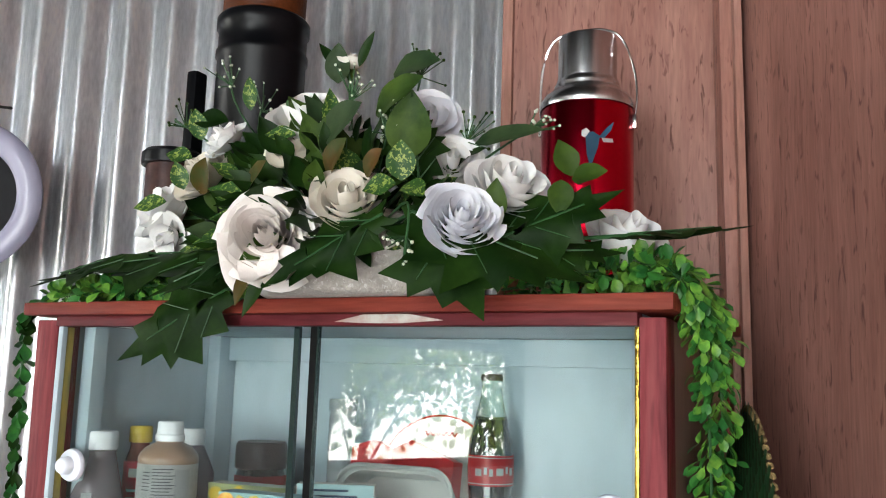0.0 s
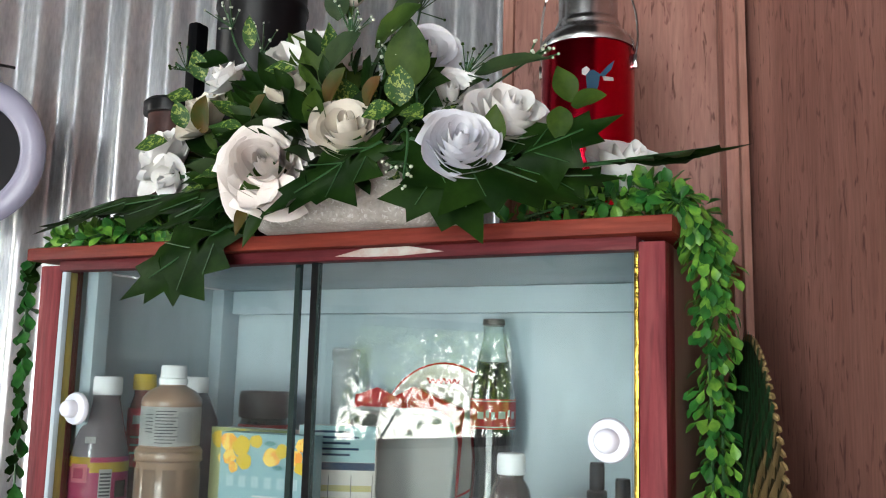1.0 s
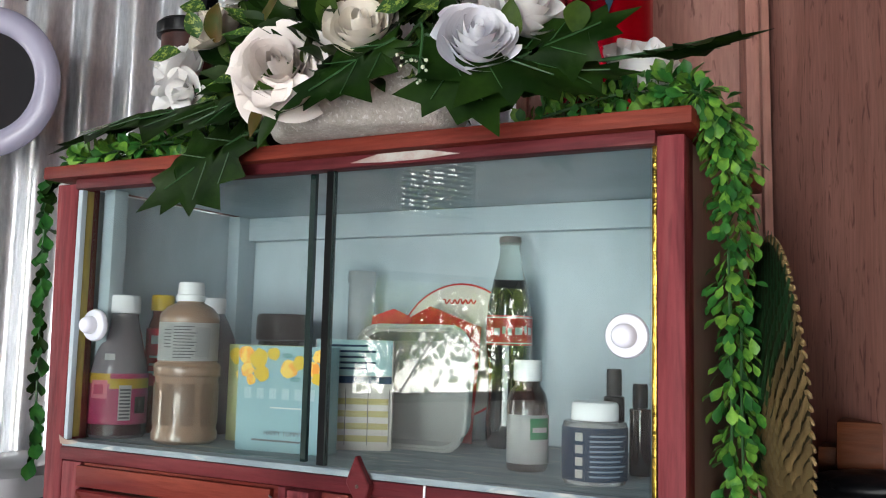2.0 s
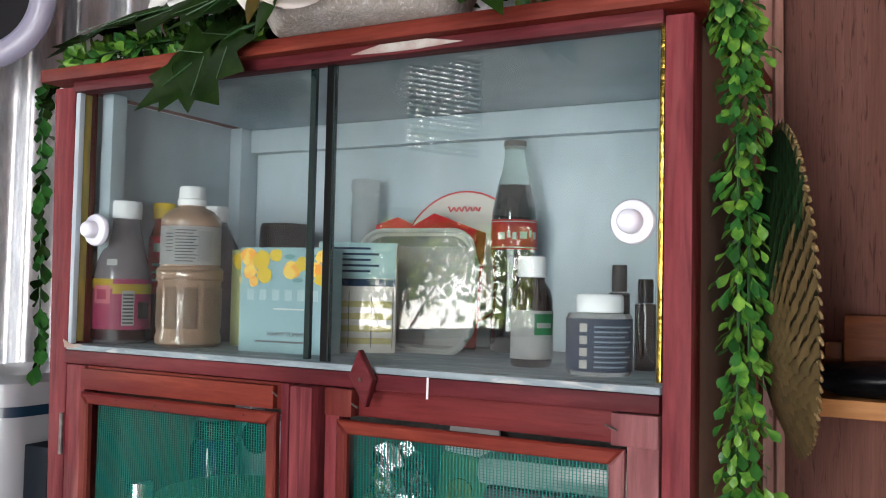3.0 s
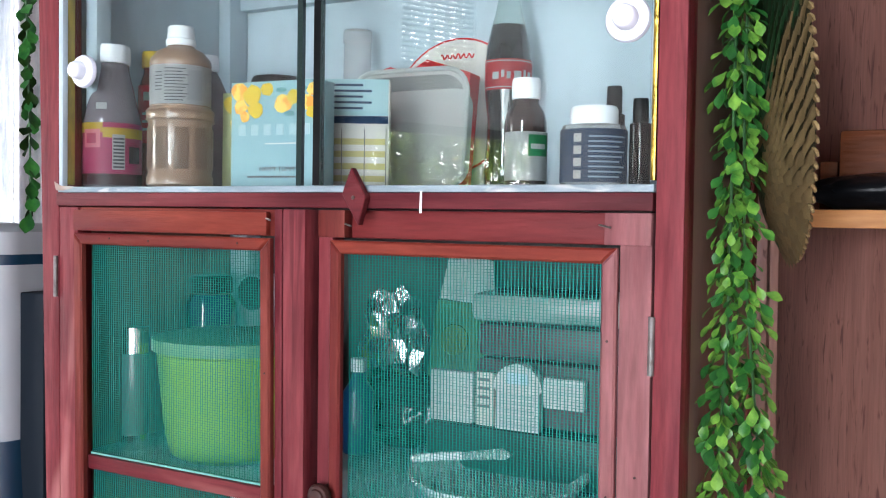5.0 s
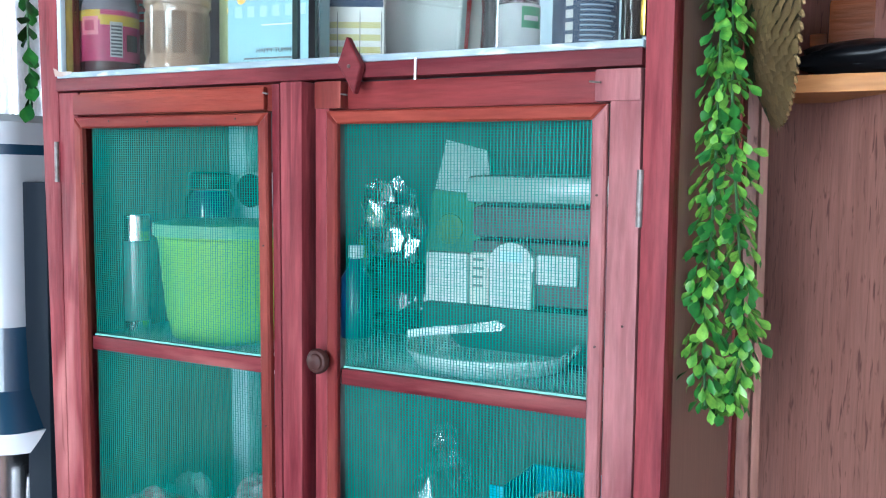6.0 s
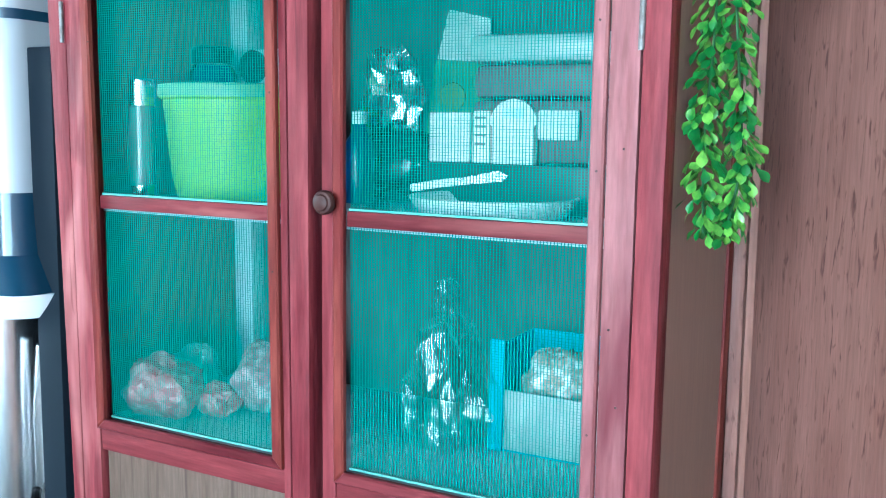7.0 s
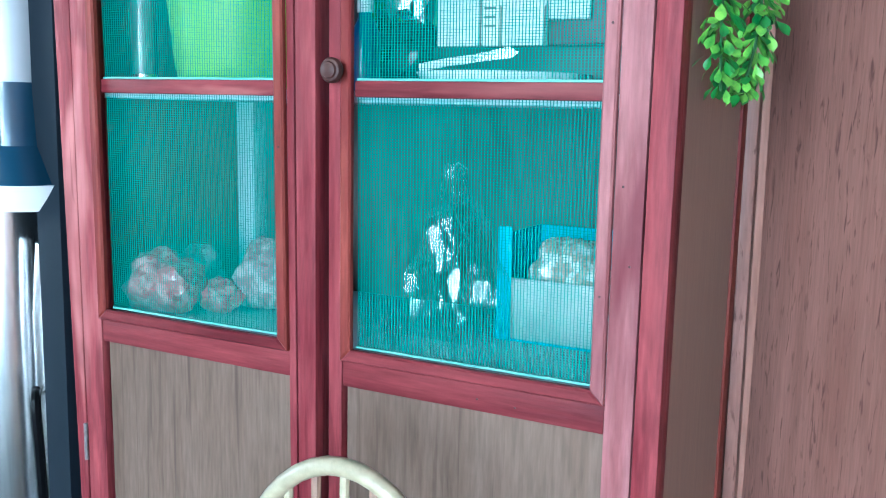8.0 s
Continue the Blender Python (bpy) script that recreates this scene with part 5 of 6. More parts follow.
for i, (nm, x, y, z, r, ly, mt, way, op) in enumerate(FLOWERS):
    fl = part(nm, blossom(r, ly, 40 + i, op), mt, arr, at=ARR @ facing((x, y, z), way) @ pose(0, 0, -r * 0.35), smooth=70)
    back = Vector((x, y, z)) - Vector(way).normalized() * r * 0.55
    part("stem", tube(curve_points([core, core.lerp(back, 0.5) + Vector((0, 0, 0.02)), back], 4), 0.0022, 6), STEM, arr, at=ARR)
    sep = bmesh.new()
    for q in range(4):
        lb = leaf_mesh("oval", r * 0.9, r * 0.20, 0.3, 0.3, seed=q)
        lb.transform(pose(0, 0, 0, 0, 0, 90 * q + 17) @ pose(r * 0.1, 0, -r * 0.25, 0, 38, 0))
        me = bpy.data.meshes.new("sepal")
        lb.to_mesh(me)
        lb.free()
        sep.from_mesh(me)
        bpy.data.meshes.remove(me)
    part("calyx", sep, LEAF_MID, fl, "small green sepals", smooth=60)
# fallen lower petals of the peony
for i, (b0, t0) in enumerate((((0.045, -0.110, 1.790), (0.075, -0.130, 1.745)), ((0.030, -0.110, 1.795), (0.040, -0.135, 1.748)))):
    bm = bmesh.new()
    petal(bm, Vector((0, 0, 0)), Vector((1, 0, 0)), Vector((0, 0, 1)), 0.046, 0.022, 0.5, 0.15, random.Random(i))
    part("petal", bm, PETAL_BLUSH, arr, at=ARR @ aim(b0, t0, (0.2, -1, 0.3)), smooth=70)

# large lobed leaves
BIG = (
    ((-0.075, -0.030, 1.806), (-0.300, -0.02, 1.800), 0.085, (0.05, -0.45, 0.9), 0.02),
    ((-0.210, -0.005, 1.812), (-0.425, 0.00, 1.800), 0.065, (0.1, -0.40, 1.0), 0.10),
    ((-0.070, -0.035, 1.765), (-0.205, -0.055, 1.690), 0.070, (0.1, -1.0, 0.25), 0.05),
    ((0.145, -0.090, 1.822), (0.045, -0.135, 1.756), 0.050, (0.2, -0.9, 0.5), 0.05),
    ((0.185, -0.075, 1.835), (0.245, -0.085, 1.728), 0.085, (0.3, -0.9, 0.55), 0.02),
    ((0.170, -0.080, 1.825), (0.330, -0.050, 1.768), 0.080, (0.3, -0.75, 0.75), 0.05),
    ((0.235, -0.050, 1.800), (0.345, -0.015, 1.848), 0.055, (0.3, -0.85, 0.5), 0.0),
    ((0.255, -0.040, 1.790), (0.345, -0.010, 1.800), 0.045, (0.3, -0.7, 0.7), 0.1),
    ((0.345, -0.005, 1.808), (0.455, -0.030, 1.806), 0.042, (0.15, -0.15, 1.0), -0.02),
    ((-0.02, -0.06, 1.80), (-0.13, -0.10, 1.76), 0.05, (0.1, -0.6, 0.8), 0.1),
    ((0.08, -0.02, 1.86), (0.05, -0.09, 1.93), 0.045, (0.2, -0.9, 0.2), 0.1),
    ((0.15, -0.03, 1.86), (0.165, -0.08, 1.935), 0.040, (0.4, -0.9, 0.1), 0.1),
)
for i, (b0, t0, w, up, dr) in enumerate(BIG):
    ln = (Vector(t0) - Vector(b0)).length
    ob = part("leaf", leaf_mesh("lobed", ln, w, 0.18, dr, 0.05, i), LEAF_DARK if i != 10 else LEAF_MID, arr, "large dark lobed silk leaf", at=ARR @ aim(b0, t0, up), smooth=60)
    vein = tube([(0, 0, 0.0012), (ln * 0.35, 0, 0.0014 - dr * ln * 0.12), (ln * 0.7, 0, 0.0012 - dr * ln * 0.49)], 0.0016, 6, None, 0.5)
    for s_ in (-1, 1):
        for q in (0.08, 0.3):
            tube([(ln * q, 0, 0.001), (ln * (q + 0.22), s_ * w * 0.45, 0.001 - 0.18 * w * 0.45)], 0.0009, 5, vein, 0.5)
    part("vein", vein, STEM, ob, "raised pale green vein")
    part("stalk", tube(curve_points([core - Vector((0, 0, 0.02)), core.lerp(Vector(b0), 0.6), b0], 4), 0.002, 6), STEM, arr, at=ARR)

# oval and variegated leaves set by hand, then filling leaves
HAND = (
    ("oval", LEAF_GREY, 0.105, -0.010, 1.985, 0.060, 0.020, (0.95, -0.3, 0.10)), ("oval", LEAF_GREY, 0.035, -0.005, 1.985, 0.042, 0.014, (0.2, -0.4, 0.9)),
    ("oval", LEAF_GREY, 0.060, -0.060, 1.905, 0.062, 0.022, (0.75, -0.4, 0.45)), ("oval", LEAF_MID, 0.110, -0.050, 1.930, 0.070, 0.021, (0.8, -0.4, 0.35)),
    ("oval", LEAF_GREY, 0.200, -0.015, 1.902, 0.075, 0.012, (0.95, -0.25, 0.10)), ("oval", LEAF_MID, 0.150, -0.055, 1.880, 0.065, 0.022, (0.2, -0.35, 0.9)),
    ("oval", LEAF_MID, 0.300, -0.025, 1.860, 0.036, 0.012, (-0.25, -0.2, 0.9)), ("oval", LEAF_MID, 0.290, -0.025, 1.858, 0.034, 0.012, (0.05, -0.2, -0.9)),
    ("oval", LEAF_MID, 0.300, -0.025, 1.858, 0.034, 0.012, (0.9, -0.2, 0.15)), ("oval", LEAF_MID, 0.235, -0.050, 1.815, 0.042, 0.012, (0.2, -0.3, 0.9)),
    ("oval", LEAF_VEIN, 0.172, -0.105, 1.848, 0.036, 0.0135, (0.05, -0.2, 0.9)), ("oval", LEAF_VEIN, 0.168, -0.108, 1.846, 0.030, 0.0115, (-0.7, -0.3, -0.15)),
    ("oval", LEAF_VEIN, 0.178, -0.108, 1.844, 0.030, 0.0115, (0.7, -0.4, -0.35)), ("oval", LEAF_VEIN, 0.025, -0.060, 1.915, 0.034, 0.0095, (-0.9, -0.3, 0.1)),
    ("oval", LEAF_VEIN, -0.132, -0.020, 1.935, 0.036, 0.011, (-0.1, -0.3, 0.9)), ("oval", LEAF_VEIN, -0.148, -0.050, 1.860, 0.040, 0.011, (-0.9, -0.3, -0.1)),
    ("oval", LEAF_VEIN, -0.062, -0.025, 1.960, 0.038, 0.008, (0.0, -0.2, 1.0)), ("oval", LEAF_VEIN, -0.135, -0.030, 1.912, 0.032, 0.011, (-0.8, -0.3, 0.2)),
    ("oval", LEAF_VEIN, -0.125, -0.050, 1.872, 0.032, 0.010, (-0.2, -0.3, 0.9)), ("oval", LEAF_DARK, -0.100, -0.015, 1.955, 0.046, 0.014, (-0.9, -0.3, 0.1)),
    ("oval", LEAF_AUTUMN, 0.070, -0.070, 1.870, 0.048, 0.016, (0.6, -0.5, 0.5)), ("oval", LEAF_AUTUMN, 0.120, -0.080, 1.862, 0.036, 0.012, (0.6, -0.5, 0.5)),
    ("oval", LEAF_AUTUMN, -0.110, -0.040, 1.868, 0.045, 0.015, (0.4, -0.5, 0.6)), ("oval", LEAF_AUTUMN, -0.030, -0.060, 1.862, 0.050, 0.014, (0.6, -0.5, 0.4)),
    ("oval", LEAF_DARK, 0.060, -0.005, 2.000, 0.040, 0.006, (0.5, -0.2, 0.9)), ("oval", LEAF_DARK, 0.035, -0.005, 2.000, 0.040, 0.006, (-0.6, -0.2, 0.9)),
    ("oval", LEAF_DARK, 0.030, -0.100, 1.775, 0.050, 0.007, (-0.35, -0.3, -0.9)), ("oval", LEAF_AUTUMN, 0.010, -0.105, 1.775, 0.036, 0.006, (-0.1, -0.3, -0.9)),
)
for i, (kd, mt, x, y, z, ln, w, d) in enumerate(HAND):
    d = Vector(d).normalized()
    up = Vector((0.35, -0.85, 0.45))
    part("leaf", leaf_mesh(kd, ln, w, 0.25, 0.12, 0.1, i), mt, arr, at=ARR @ aim((x, y, z), Vector((x, y, z)) + d, up), smooth=60)
rnd = random.Random(5)
for i in range(280):
    a, e = rnd.uniform(0, 2 * math.pi), rnd.uniform(0.02, 1.0)
    rad = math.sqrt(1 - e * e * 0.9)
    p = Vector((0.045 + 0.20 * rad * math.cos(a) * rnd.uniform(0.45, 0.9), 0.0 + 0.085 * rad * math.sin(a) + 0.005, 1.79 + 0.150 * e * rnd.uniform(0.5, 1.0)))
    d = (p - Vector((0.045, 0.03, 1.80)) + Vector((rnd.uniform(-.05, .05), rnd.uniform(-.05, .02), rnd.uniform(-.04, .05)))).normalized()
    mt = (LEAF_DARK, LEAF_DARK, LEAF_MID, LEAF_GREY, LEAF_DARK, LEAF_DARK, LEAF_VEIN)[i % 7]
    ln = rnd.uniform(0.026, 0.050)
    part("leaf", leaf_mesh("oval", ln, ln * rnd.uniform(0.22, 0.34), 0.3, rnd.uniform(0, 0.4), 0.15, i, 5), mt, arr, at=ARR @ aim(p, p + d, (0.3, -0.8, 0.5), rnd.uniform(-35, 35)), smooth=60)
# sprigs of pale berries
for i, (x, y, z, dx, dz) in enumerate(((-0.119, 0.0, 2.020, -0.25, 0.9), (-0.193, 0.0, 1.970, -0.8, 0.5), (0.063, -0.02, 1.978, 0.1, 1), (0.132, -0.06, 1.924, 0.3, 0.9), (0.192, 0.0, 1.925, 0.5, 0.8), (0.262, 0.0, 1.920, 0.9, 0.35), (0.178, -0.105, 1.782, 0.1, -1), (0.134, 0.0, 2.000, 0.3, 0.8), (-0.065, 0.0, 1.985, 0.2, 1.0))):
    way = Vector((dx, -0.2, dz)).normalized()
    tipp = Vector((x, y, z))
    bs = tipp - way * 0.05
    stems = tube(curve_points([core.lerp(bs, 0.5), bs, tipp], 4), 0.0012, 5)
    beads = bmesh.new()
    for q in range(13):
        off = Vector((rnd.gauss(0, 0.011), rnd.gauss(0, 0.008), rnd.gauss(0, 0.011)))
        tube([tipp - way * 0.018, tipp + off], 0.0006, 4, stems)
        bmesh.ops.create_icosphere(beads, subdivisions=1, radius=rnd.uniform(0.0013, 0.0021), matrix=Matrix.Translation(tipp + off))
    sg = part("sprig", stems, STEM, arr, at=ARR)
    part("berry_sprig_head", beads, BERRY if i % 3 != 1 else LEAF_MID, sg, "small pale berries", smooth=60)


def joined_leaves(rows, proto):
    """Many small leaves joined into one mesh, from poses."""
    me = bpy.data.meshes.new("leaf_source")
    proto.to_mesh(me)
    proto.free()
    base = np.array([v.co[:] for v in me.vertices])
    polys = [tuple(p.vertices) for p in me.polygons]
    bpy.data.meshes.remove(me)
    verts, faces = [], []
    for m in rows:
        k = len(verts)
        a = np.array(m)
        verts.extend((base @ a[:3, :3].T + a[:3, 3]).tolist())
        faces.extend(tuple(k + q for q in f) for f in polys)
    out = bpy.data.meshes.new("leaves")
    out.from_pydata(verts, [], faces)
    return out


def garland(label, paths, per_metre, size, spread, seed, mats, droop=1.0, both=False):
    """A leafy garland: stems along paths, small spoon-shaped leaves in pairs."""
    g = thing("garland", label, "garland", paths[0][0], "green leaf garlands")
    inv = Matrix.Translation(-Vector(paths[0][0]))
    rnd = random.Random(seed)
    rows = ([], [])
    for path in paths:
        pts = curve_points(path, 10)
        part("stem", tube(pts, 0.0014, 6), STEM, g, at=inv)
        length = sum((b - a).length for a, b in zip(pts, pts[1:]))
        n = int(length * per_metre)
        for i in range(n):
            f = (i + rnd.random()) / n * (len(pts) - 1)
            k = min(int(f), len(pts) - 2)
            p = pts[k].lerp(pts[k + 1], f - k)
            along = (pts[k + 1] - pts[k]).normalized()
            ang = rnd.uniform(0, 2 * math.pi) if not both else (0 if i % 2 else math.pi) + rnd.uniform(-0.5, 0.5)
            a = along.orthogonal().normalized() if not both else Vector((0.8, -0.5, 0))
            ax2 = along.cross(a).normalized()
            side = (a * math.cos(ang) + ax2 * math.sin(ang)).normalized()
            start = p + side * rnd.uniform(0.0, spread)
            way = (side * rnd.uniform(0.5, 1.1) + Vector((0, 0, -1)) * droop * rnd.uniform(0.3, 1.2) + along * rnd.uniform(-0.3, 0.5)).normalized()
            m = aim(start, start + way, side + Vector((0.1, -0.3, 0.5)), rnd.uniform(-30, 30)) @ Matrix.Diagonal([size * rnd.uniform(0.75, 1.2)] * 3 + [1])
            rows[rnd.random() < 0.35].append(inv @ m)
    for rr, mt in zip(rows, mats):
        me = joined_leaves(rr, leaf_mesh("spoon", 1.0, 0.30, 0.25, 0.15, 0, 0, 5))
        me.materials.append(mt)
        me.shade_smooth()
        ob = new("leaves", me)
        ob.parent = g
        tagged(ob, kind="stuff")
    return g


garland("long garland of glossy bright green leaves hanging beside the cabinet",
        [[(0.385, 0.005, 1.772), (0.397, 0.03, 1.755), (0.402, 0.045, 1.70), (0.404, 0.055, 1.55), (0.403, 0.060, 1.40), (0.402, 0.060, 1.28), (0.398, 0.060, 1.20), (0.402, 0.058, 1.115)],
         [(0.375, 0.03, 1.775), (0.405, 0.05, 1.752), (0.412, 0.062, 1.68), (0.411, 0.065, 1.52), (0.414, 0.066, 1.38), (0.424, 0.066, 1.26), (0.430, 0.066, 1.18), (0.420, 0.062, 1.112)]],
        980, 0.0150, 0.014, 1, (LEAF_BOX, LEAF_BOX_DARK))
garland("tangle of green leaf garland lying on the cabinet top",
        [[(0.20, 0.06, 1.770), (0.29, 0.04, 1.776), (0.345, 0.05, 1.778), (0.392, 0.03, 1.768)], [(0.24, 0.02, 1.768), (0.31, 0.02, 1.782), (0.36, 0.02, 1.785), (0.39, 0.0, 1.770)],
         [(0.22, 0.10, 1.770), (0.30, 0.09, 1.785), (0.37, 0.08, 1.785)]],
        800, 0.018, 0.008, 2, (LEAF_BOX, LEAF_BOX_DARK), -0.35)
garland("tangle of dark green leaf garland lying on the cabinet top",
        [[(-0.405, 0.05, 1.768), (-0.33, 0.04, 1.775), (-0.24, 0.02, 1.778), (-0.13, 0.0, 1.780), (-0.06, 0.0, 1.775)], [(-0.39, 0.02, 1.766), (-0.30, 0.0, 1.772), (-0.20, -0.005, 1.775), (-0.10, -0.01, 1.772)],
         [(-0.37, 0.10, 1.768), (-0.26, 0.08, 1.790), (-0.15, 0.06, 1.79)]],
        700, 0.018, 0.008, 3, (LEAF_BOX, LEAF_BOX_DARK), -0.3)
garland("thin strand of green leaves hanging down the cabinet side",
        [[(-0.418, 0.03, 1.766), (-0.444, 0.03, 1.745), (-0.447, 0.03, 1.66), (-0.442, 0.03, 1.55), (-0.438, 0.03, 1.385)]], 190, 0.026, 0.002, 4, (LEAF_BOX_DARK, LEAF_DARK), 0.7, True)

# ---------------------------------------------------------------- things on the cabinet top
TOP = 1.7572
th = thing("vacuum_flask", "shiny red metal vacuum flask with steel cap and wire handle", "flask", (0.240, 0.212, TOP))
part("body", lathe(((0, 0), (0.052, 0), (0.0535, 0.004), (0.0535, 0.238), (0.0525, 0.240), (0, 0.240)), 64), RED_METAL, th)
part("shoulder", lathe(((0.0545, 0.237), (0.0555, 0.241), (0.0545, 0.246), (0.050, 0.253), (0.042, 0.259), (0.0385, 0.263), (0.0385, 0.267), (0.0372, 0.268)), 64), BRUSHED, th, "stepped steel shoulder")
part("cap", lathe(((0.0372, 0.268), (0.0365, 0.272), (0.0345, 0.274), (0.0345, 0.322), (0.033, 0.326), (0.020, 0.328), (0, 0.328)), 64), BRUSHED, th, "polished steel cup cap")
part("handle", tube(curve_points([(-0.0555, 0, 0.222), (-0.058, 0, 0.25), (-0.054, -0.004, 0.295), (-0.040, -0.006, 0.327), (-0.012, -0.004, 0.336), (0.02, -0.002, 0.335), (0.041, 0, 0.322), (0.055, 0, 0.285), (0.059, 0, 0.25), (0.0555, 0, 0.222)], 6), 0.0016, 8), CHROME, th, "thin bent wire handle")
for sx in (-1, 1):
    part("lug", boxed(sx * 0.056 - 0.003, sx * 0.056 + 0.003, -0.004, 0.004, 0.212, 0.228, 0.001), CHROME, th)
EMB = material("blue_transfer_print", (0.03, 0.10, 0.17), 0.4)
EMB2 = material("pale_transfer_print", (0.55, 0.52, 0.52), 0.4)


def on_flask(outline, mat, label):
    bm = bmesh.new()
    vs = []
    for x, z in outline:
        a = radians(-62) + x / 0.0535
        vs.append(bm.verts.new((0.0541 * math.cos(a), 0.0541 * math.sin(a), z)))
    bm.faces.new(vs)
    bmesh.ops.solidify(bm, geom=list(bm.faces), thickness=0.0003)
    part("transfer", bm, mat, th, label, smooth=None)


on_flask(((-0.012, 0.196), (-0.004, 0.199), (0.004, 0.194), (0.002, 0.181), (-0.006, 0.158), (-0.010, 0.172)), EMB, "blue printed motif")
on_flask(((0.002, 0.192), (0.012, 0.204), (0.021, 0.212), (0.017, 0.201), (0.009, 0.192)), EMB, "blue printed motif")
on_flask(((0.006, 0.192), (0.019, 0.192), (0.020, 0.188), (0.008, 0.187)), EMB2, "pale printed motif")
on_flask(((-0.016, 0.200), (-0.011, 0.203), (-0.007, 0.199), (-0.012, 0.192), (-0.016, 0.194)), EMB2, "pale printed motif")

dr = thing("lidded_canister", "tall black canister with brown wooden top, behind flowers", "canister", (-0.243, 0.215, TOP))
part("body", lathe(((0, 0), (0.0607, 0), (0.0623, 0.004), (0.0623, 0.36), (0.0648, 0.364), (0.0648, 0.372), (0.0623, 0.376), (0.0623, 0.402), (0.0656, 0.406), (0.0656, 0.420), (0.0627, 0.424), (0.0574, 0.426), (0, 0.426)), 56), BLACK_PL, dr)
part("top", lathe(((0.0558, 0.4265), (0.0582, 0.43), (0.0590, 0.47), (0.0566, 0.52), (0.0451, 0.545), (0, 0.55)), 48), BLOCK_WOOD, dr, "brown wooden dome")
part("handle", boxed(-0.088, -0.070, -0.055, -0.030, 0.16, 0.345, 0.005), BLACK_PL, dr, "black upright handle")
cv = thing("small_canister", "small dark wooden canister with black lid", "canister", (-0.315, 0.130, TOP))
part("body", lathe(((0, 0), (0.032, 0), (0.034, 0.004), (0.034, 0.196), (0, 0.196)), 36), DARK_WOOD, cv)
part("lid", lathe(((0, 0.1965), (0.040, 0.1965), (0.041, 0.20), (0.041, 0.212), (0.036, 0.217), (0, 0.219)), 36), BLACK_PL, cv, "black lid")

# ---------------------------------------------------------------- left of the cabinet
LAV = material("lavender_grey_plastic", (0.34, 0.33, 0.43), 0.35, coat=0.2)
rg = thing("round_mirror", "round dark mirror in a lavender-grey plastic frame", "mirror", facing((-0.728, 0.125, 1.940), (0.44, -0.9, -0.05)))
ringm = bmesh.new()
prof = [(0.100 + 0.020 * math.cos(a), 0.014 * math.sin(a)) for a in (2 * math.pi * i / 12 for i in range(13))]
lathe(prof, 64, ringm)
bmesh.ops.remove_doubles(ringm, verts=ringm.verts, dist=1e-5)
part("frame", ringm, LAV, rg)
part("mirror_glass", lathe(((0, -0.006), (0.098, -0.006), (0.098, -0.004), (0, -0.004)), 64), material("dark_mirror", (0.02, 0.02, 0.022), 0.1, coat=0.3), rg, "dark glass")
part("hook", tube([(0, 0.115, -0.004), (0, 0.15, -0.02), (0, 0.17, -0.12)], 0.003, 6), BLACK_PL, rg)

PUR_W = material("off_white_appliance", (0.34, 0.36, 0.38), 0.32, coat=0.2)
PUR_N = material("navy_appliance_plastic", (0.010, 0.035, 0.065), 0.25, coat=0.4)
pu = thing("water_purifier", "white and navy upright water purifier on a steel column", "appliance", (-0.530, 0.080, 0.0))


def stadium(bm, w0, d0, z0, w1, d1, z1, r=0.035):
    a = [bm.verts.new((x - w0 / 2, y - d0 / 2, z0)) for x, y in rounded(w0, d0, min(r, w0 / 2.1, d0 / 2.1))]
    b = [bm.verts.new((x - w1 / 2, y - d1 / 2, z1)) for x, y in rounded(w1, d1, min(r, w1 / 2.1, d1 / 2.1))]
    for i in range(len(a)):
        j = (i + 1) % len(a)
        bm.faces.new((a[i], a[j], b[j], b[i]))
    bm.faces.new(a[::-1])
    bm.faces.new(b)
    return bm


W0 = 0.17
bm = stadium(bmesh.new(), W0, 0.19, 1.347, W0, 0.19, 1.375)
stadium(bm, W0, 0.19, 1.375, W0 - 0.02, 0.17, 1.385)
part("lid", bm, PUR_W, pu, "rounded off-white lid")
part("band", stadium(bmesh.new(), W0 + 0.002, 0.192, 1.334, W0 + 0.002, 0.192, 1.347), PUR_N, pu, "navy band under the lid")
part("body", stadium(bmesh.new(), W0, 0.19, 1.115, W0, 0.19, 1.334), PUR_W, pu)
bm = stadium(bmesh.new(), W0 + 0.012, 0.20, 1.035, W0, 0.19, 1.115)
stadium(bm, W0 + 0.062, 0.222, 0.9865, W0 + 0.012, 0.20, 1.035)
part("tank", bm, PUR_N, pu, "navy tank flaring towards the collar")
part("window", boxed(-0.05, 0.035, -0.1, -0.085, 1.0, 1.085, 0.006), material("blue_tint_plastic", (0.05, 0.16, 0.24), 0.12, coat=0.5), pu, "glossy blue window")
for i in range(6):
    part("bar", boxed(-0.042 + 0.008 * i, -0.038 + 0.008 * i, -0.1012, -0.1002, 1.02, 1.065 - 0.004 * (i % 3), 0), WHITELAB, pu, smooth=None)
part("collar", stadium(bmesh.new(), W0 + 0.020, 0.19, 0.950, W0 + 0.072, 0.228, 0.986, 0.06), WHITE_PL, pu, "white collar")
part("column", lathe(((0, 0), (0.054, 0), (0.056, 0.01), (0.056, 0.955), (0, 0.955)), 40), BRUSHED, pu, "brushed steel column", at=(-0.045, -0.01, 0.0))
part("pipe", lathe(((0, 0), (0.026, 0), (0.026, 0.80), (0.018, 0.90), (0, 0.90)), 24), BRUSHED, pu, "slim steel pipe", at=(0.045, -0.01, 0.0))
part("hose", tube(curve_points([(0.05, -0.045, 0.70), (0.066, -0.06, 0.68), (0.06, -0.05, 0.55), (0.065, -0.045, 0.2), (0.06, -0.04, 0.0)], 6), 0.007, 8), BLACK_PL, pu, "black hose")
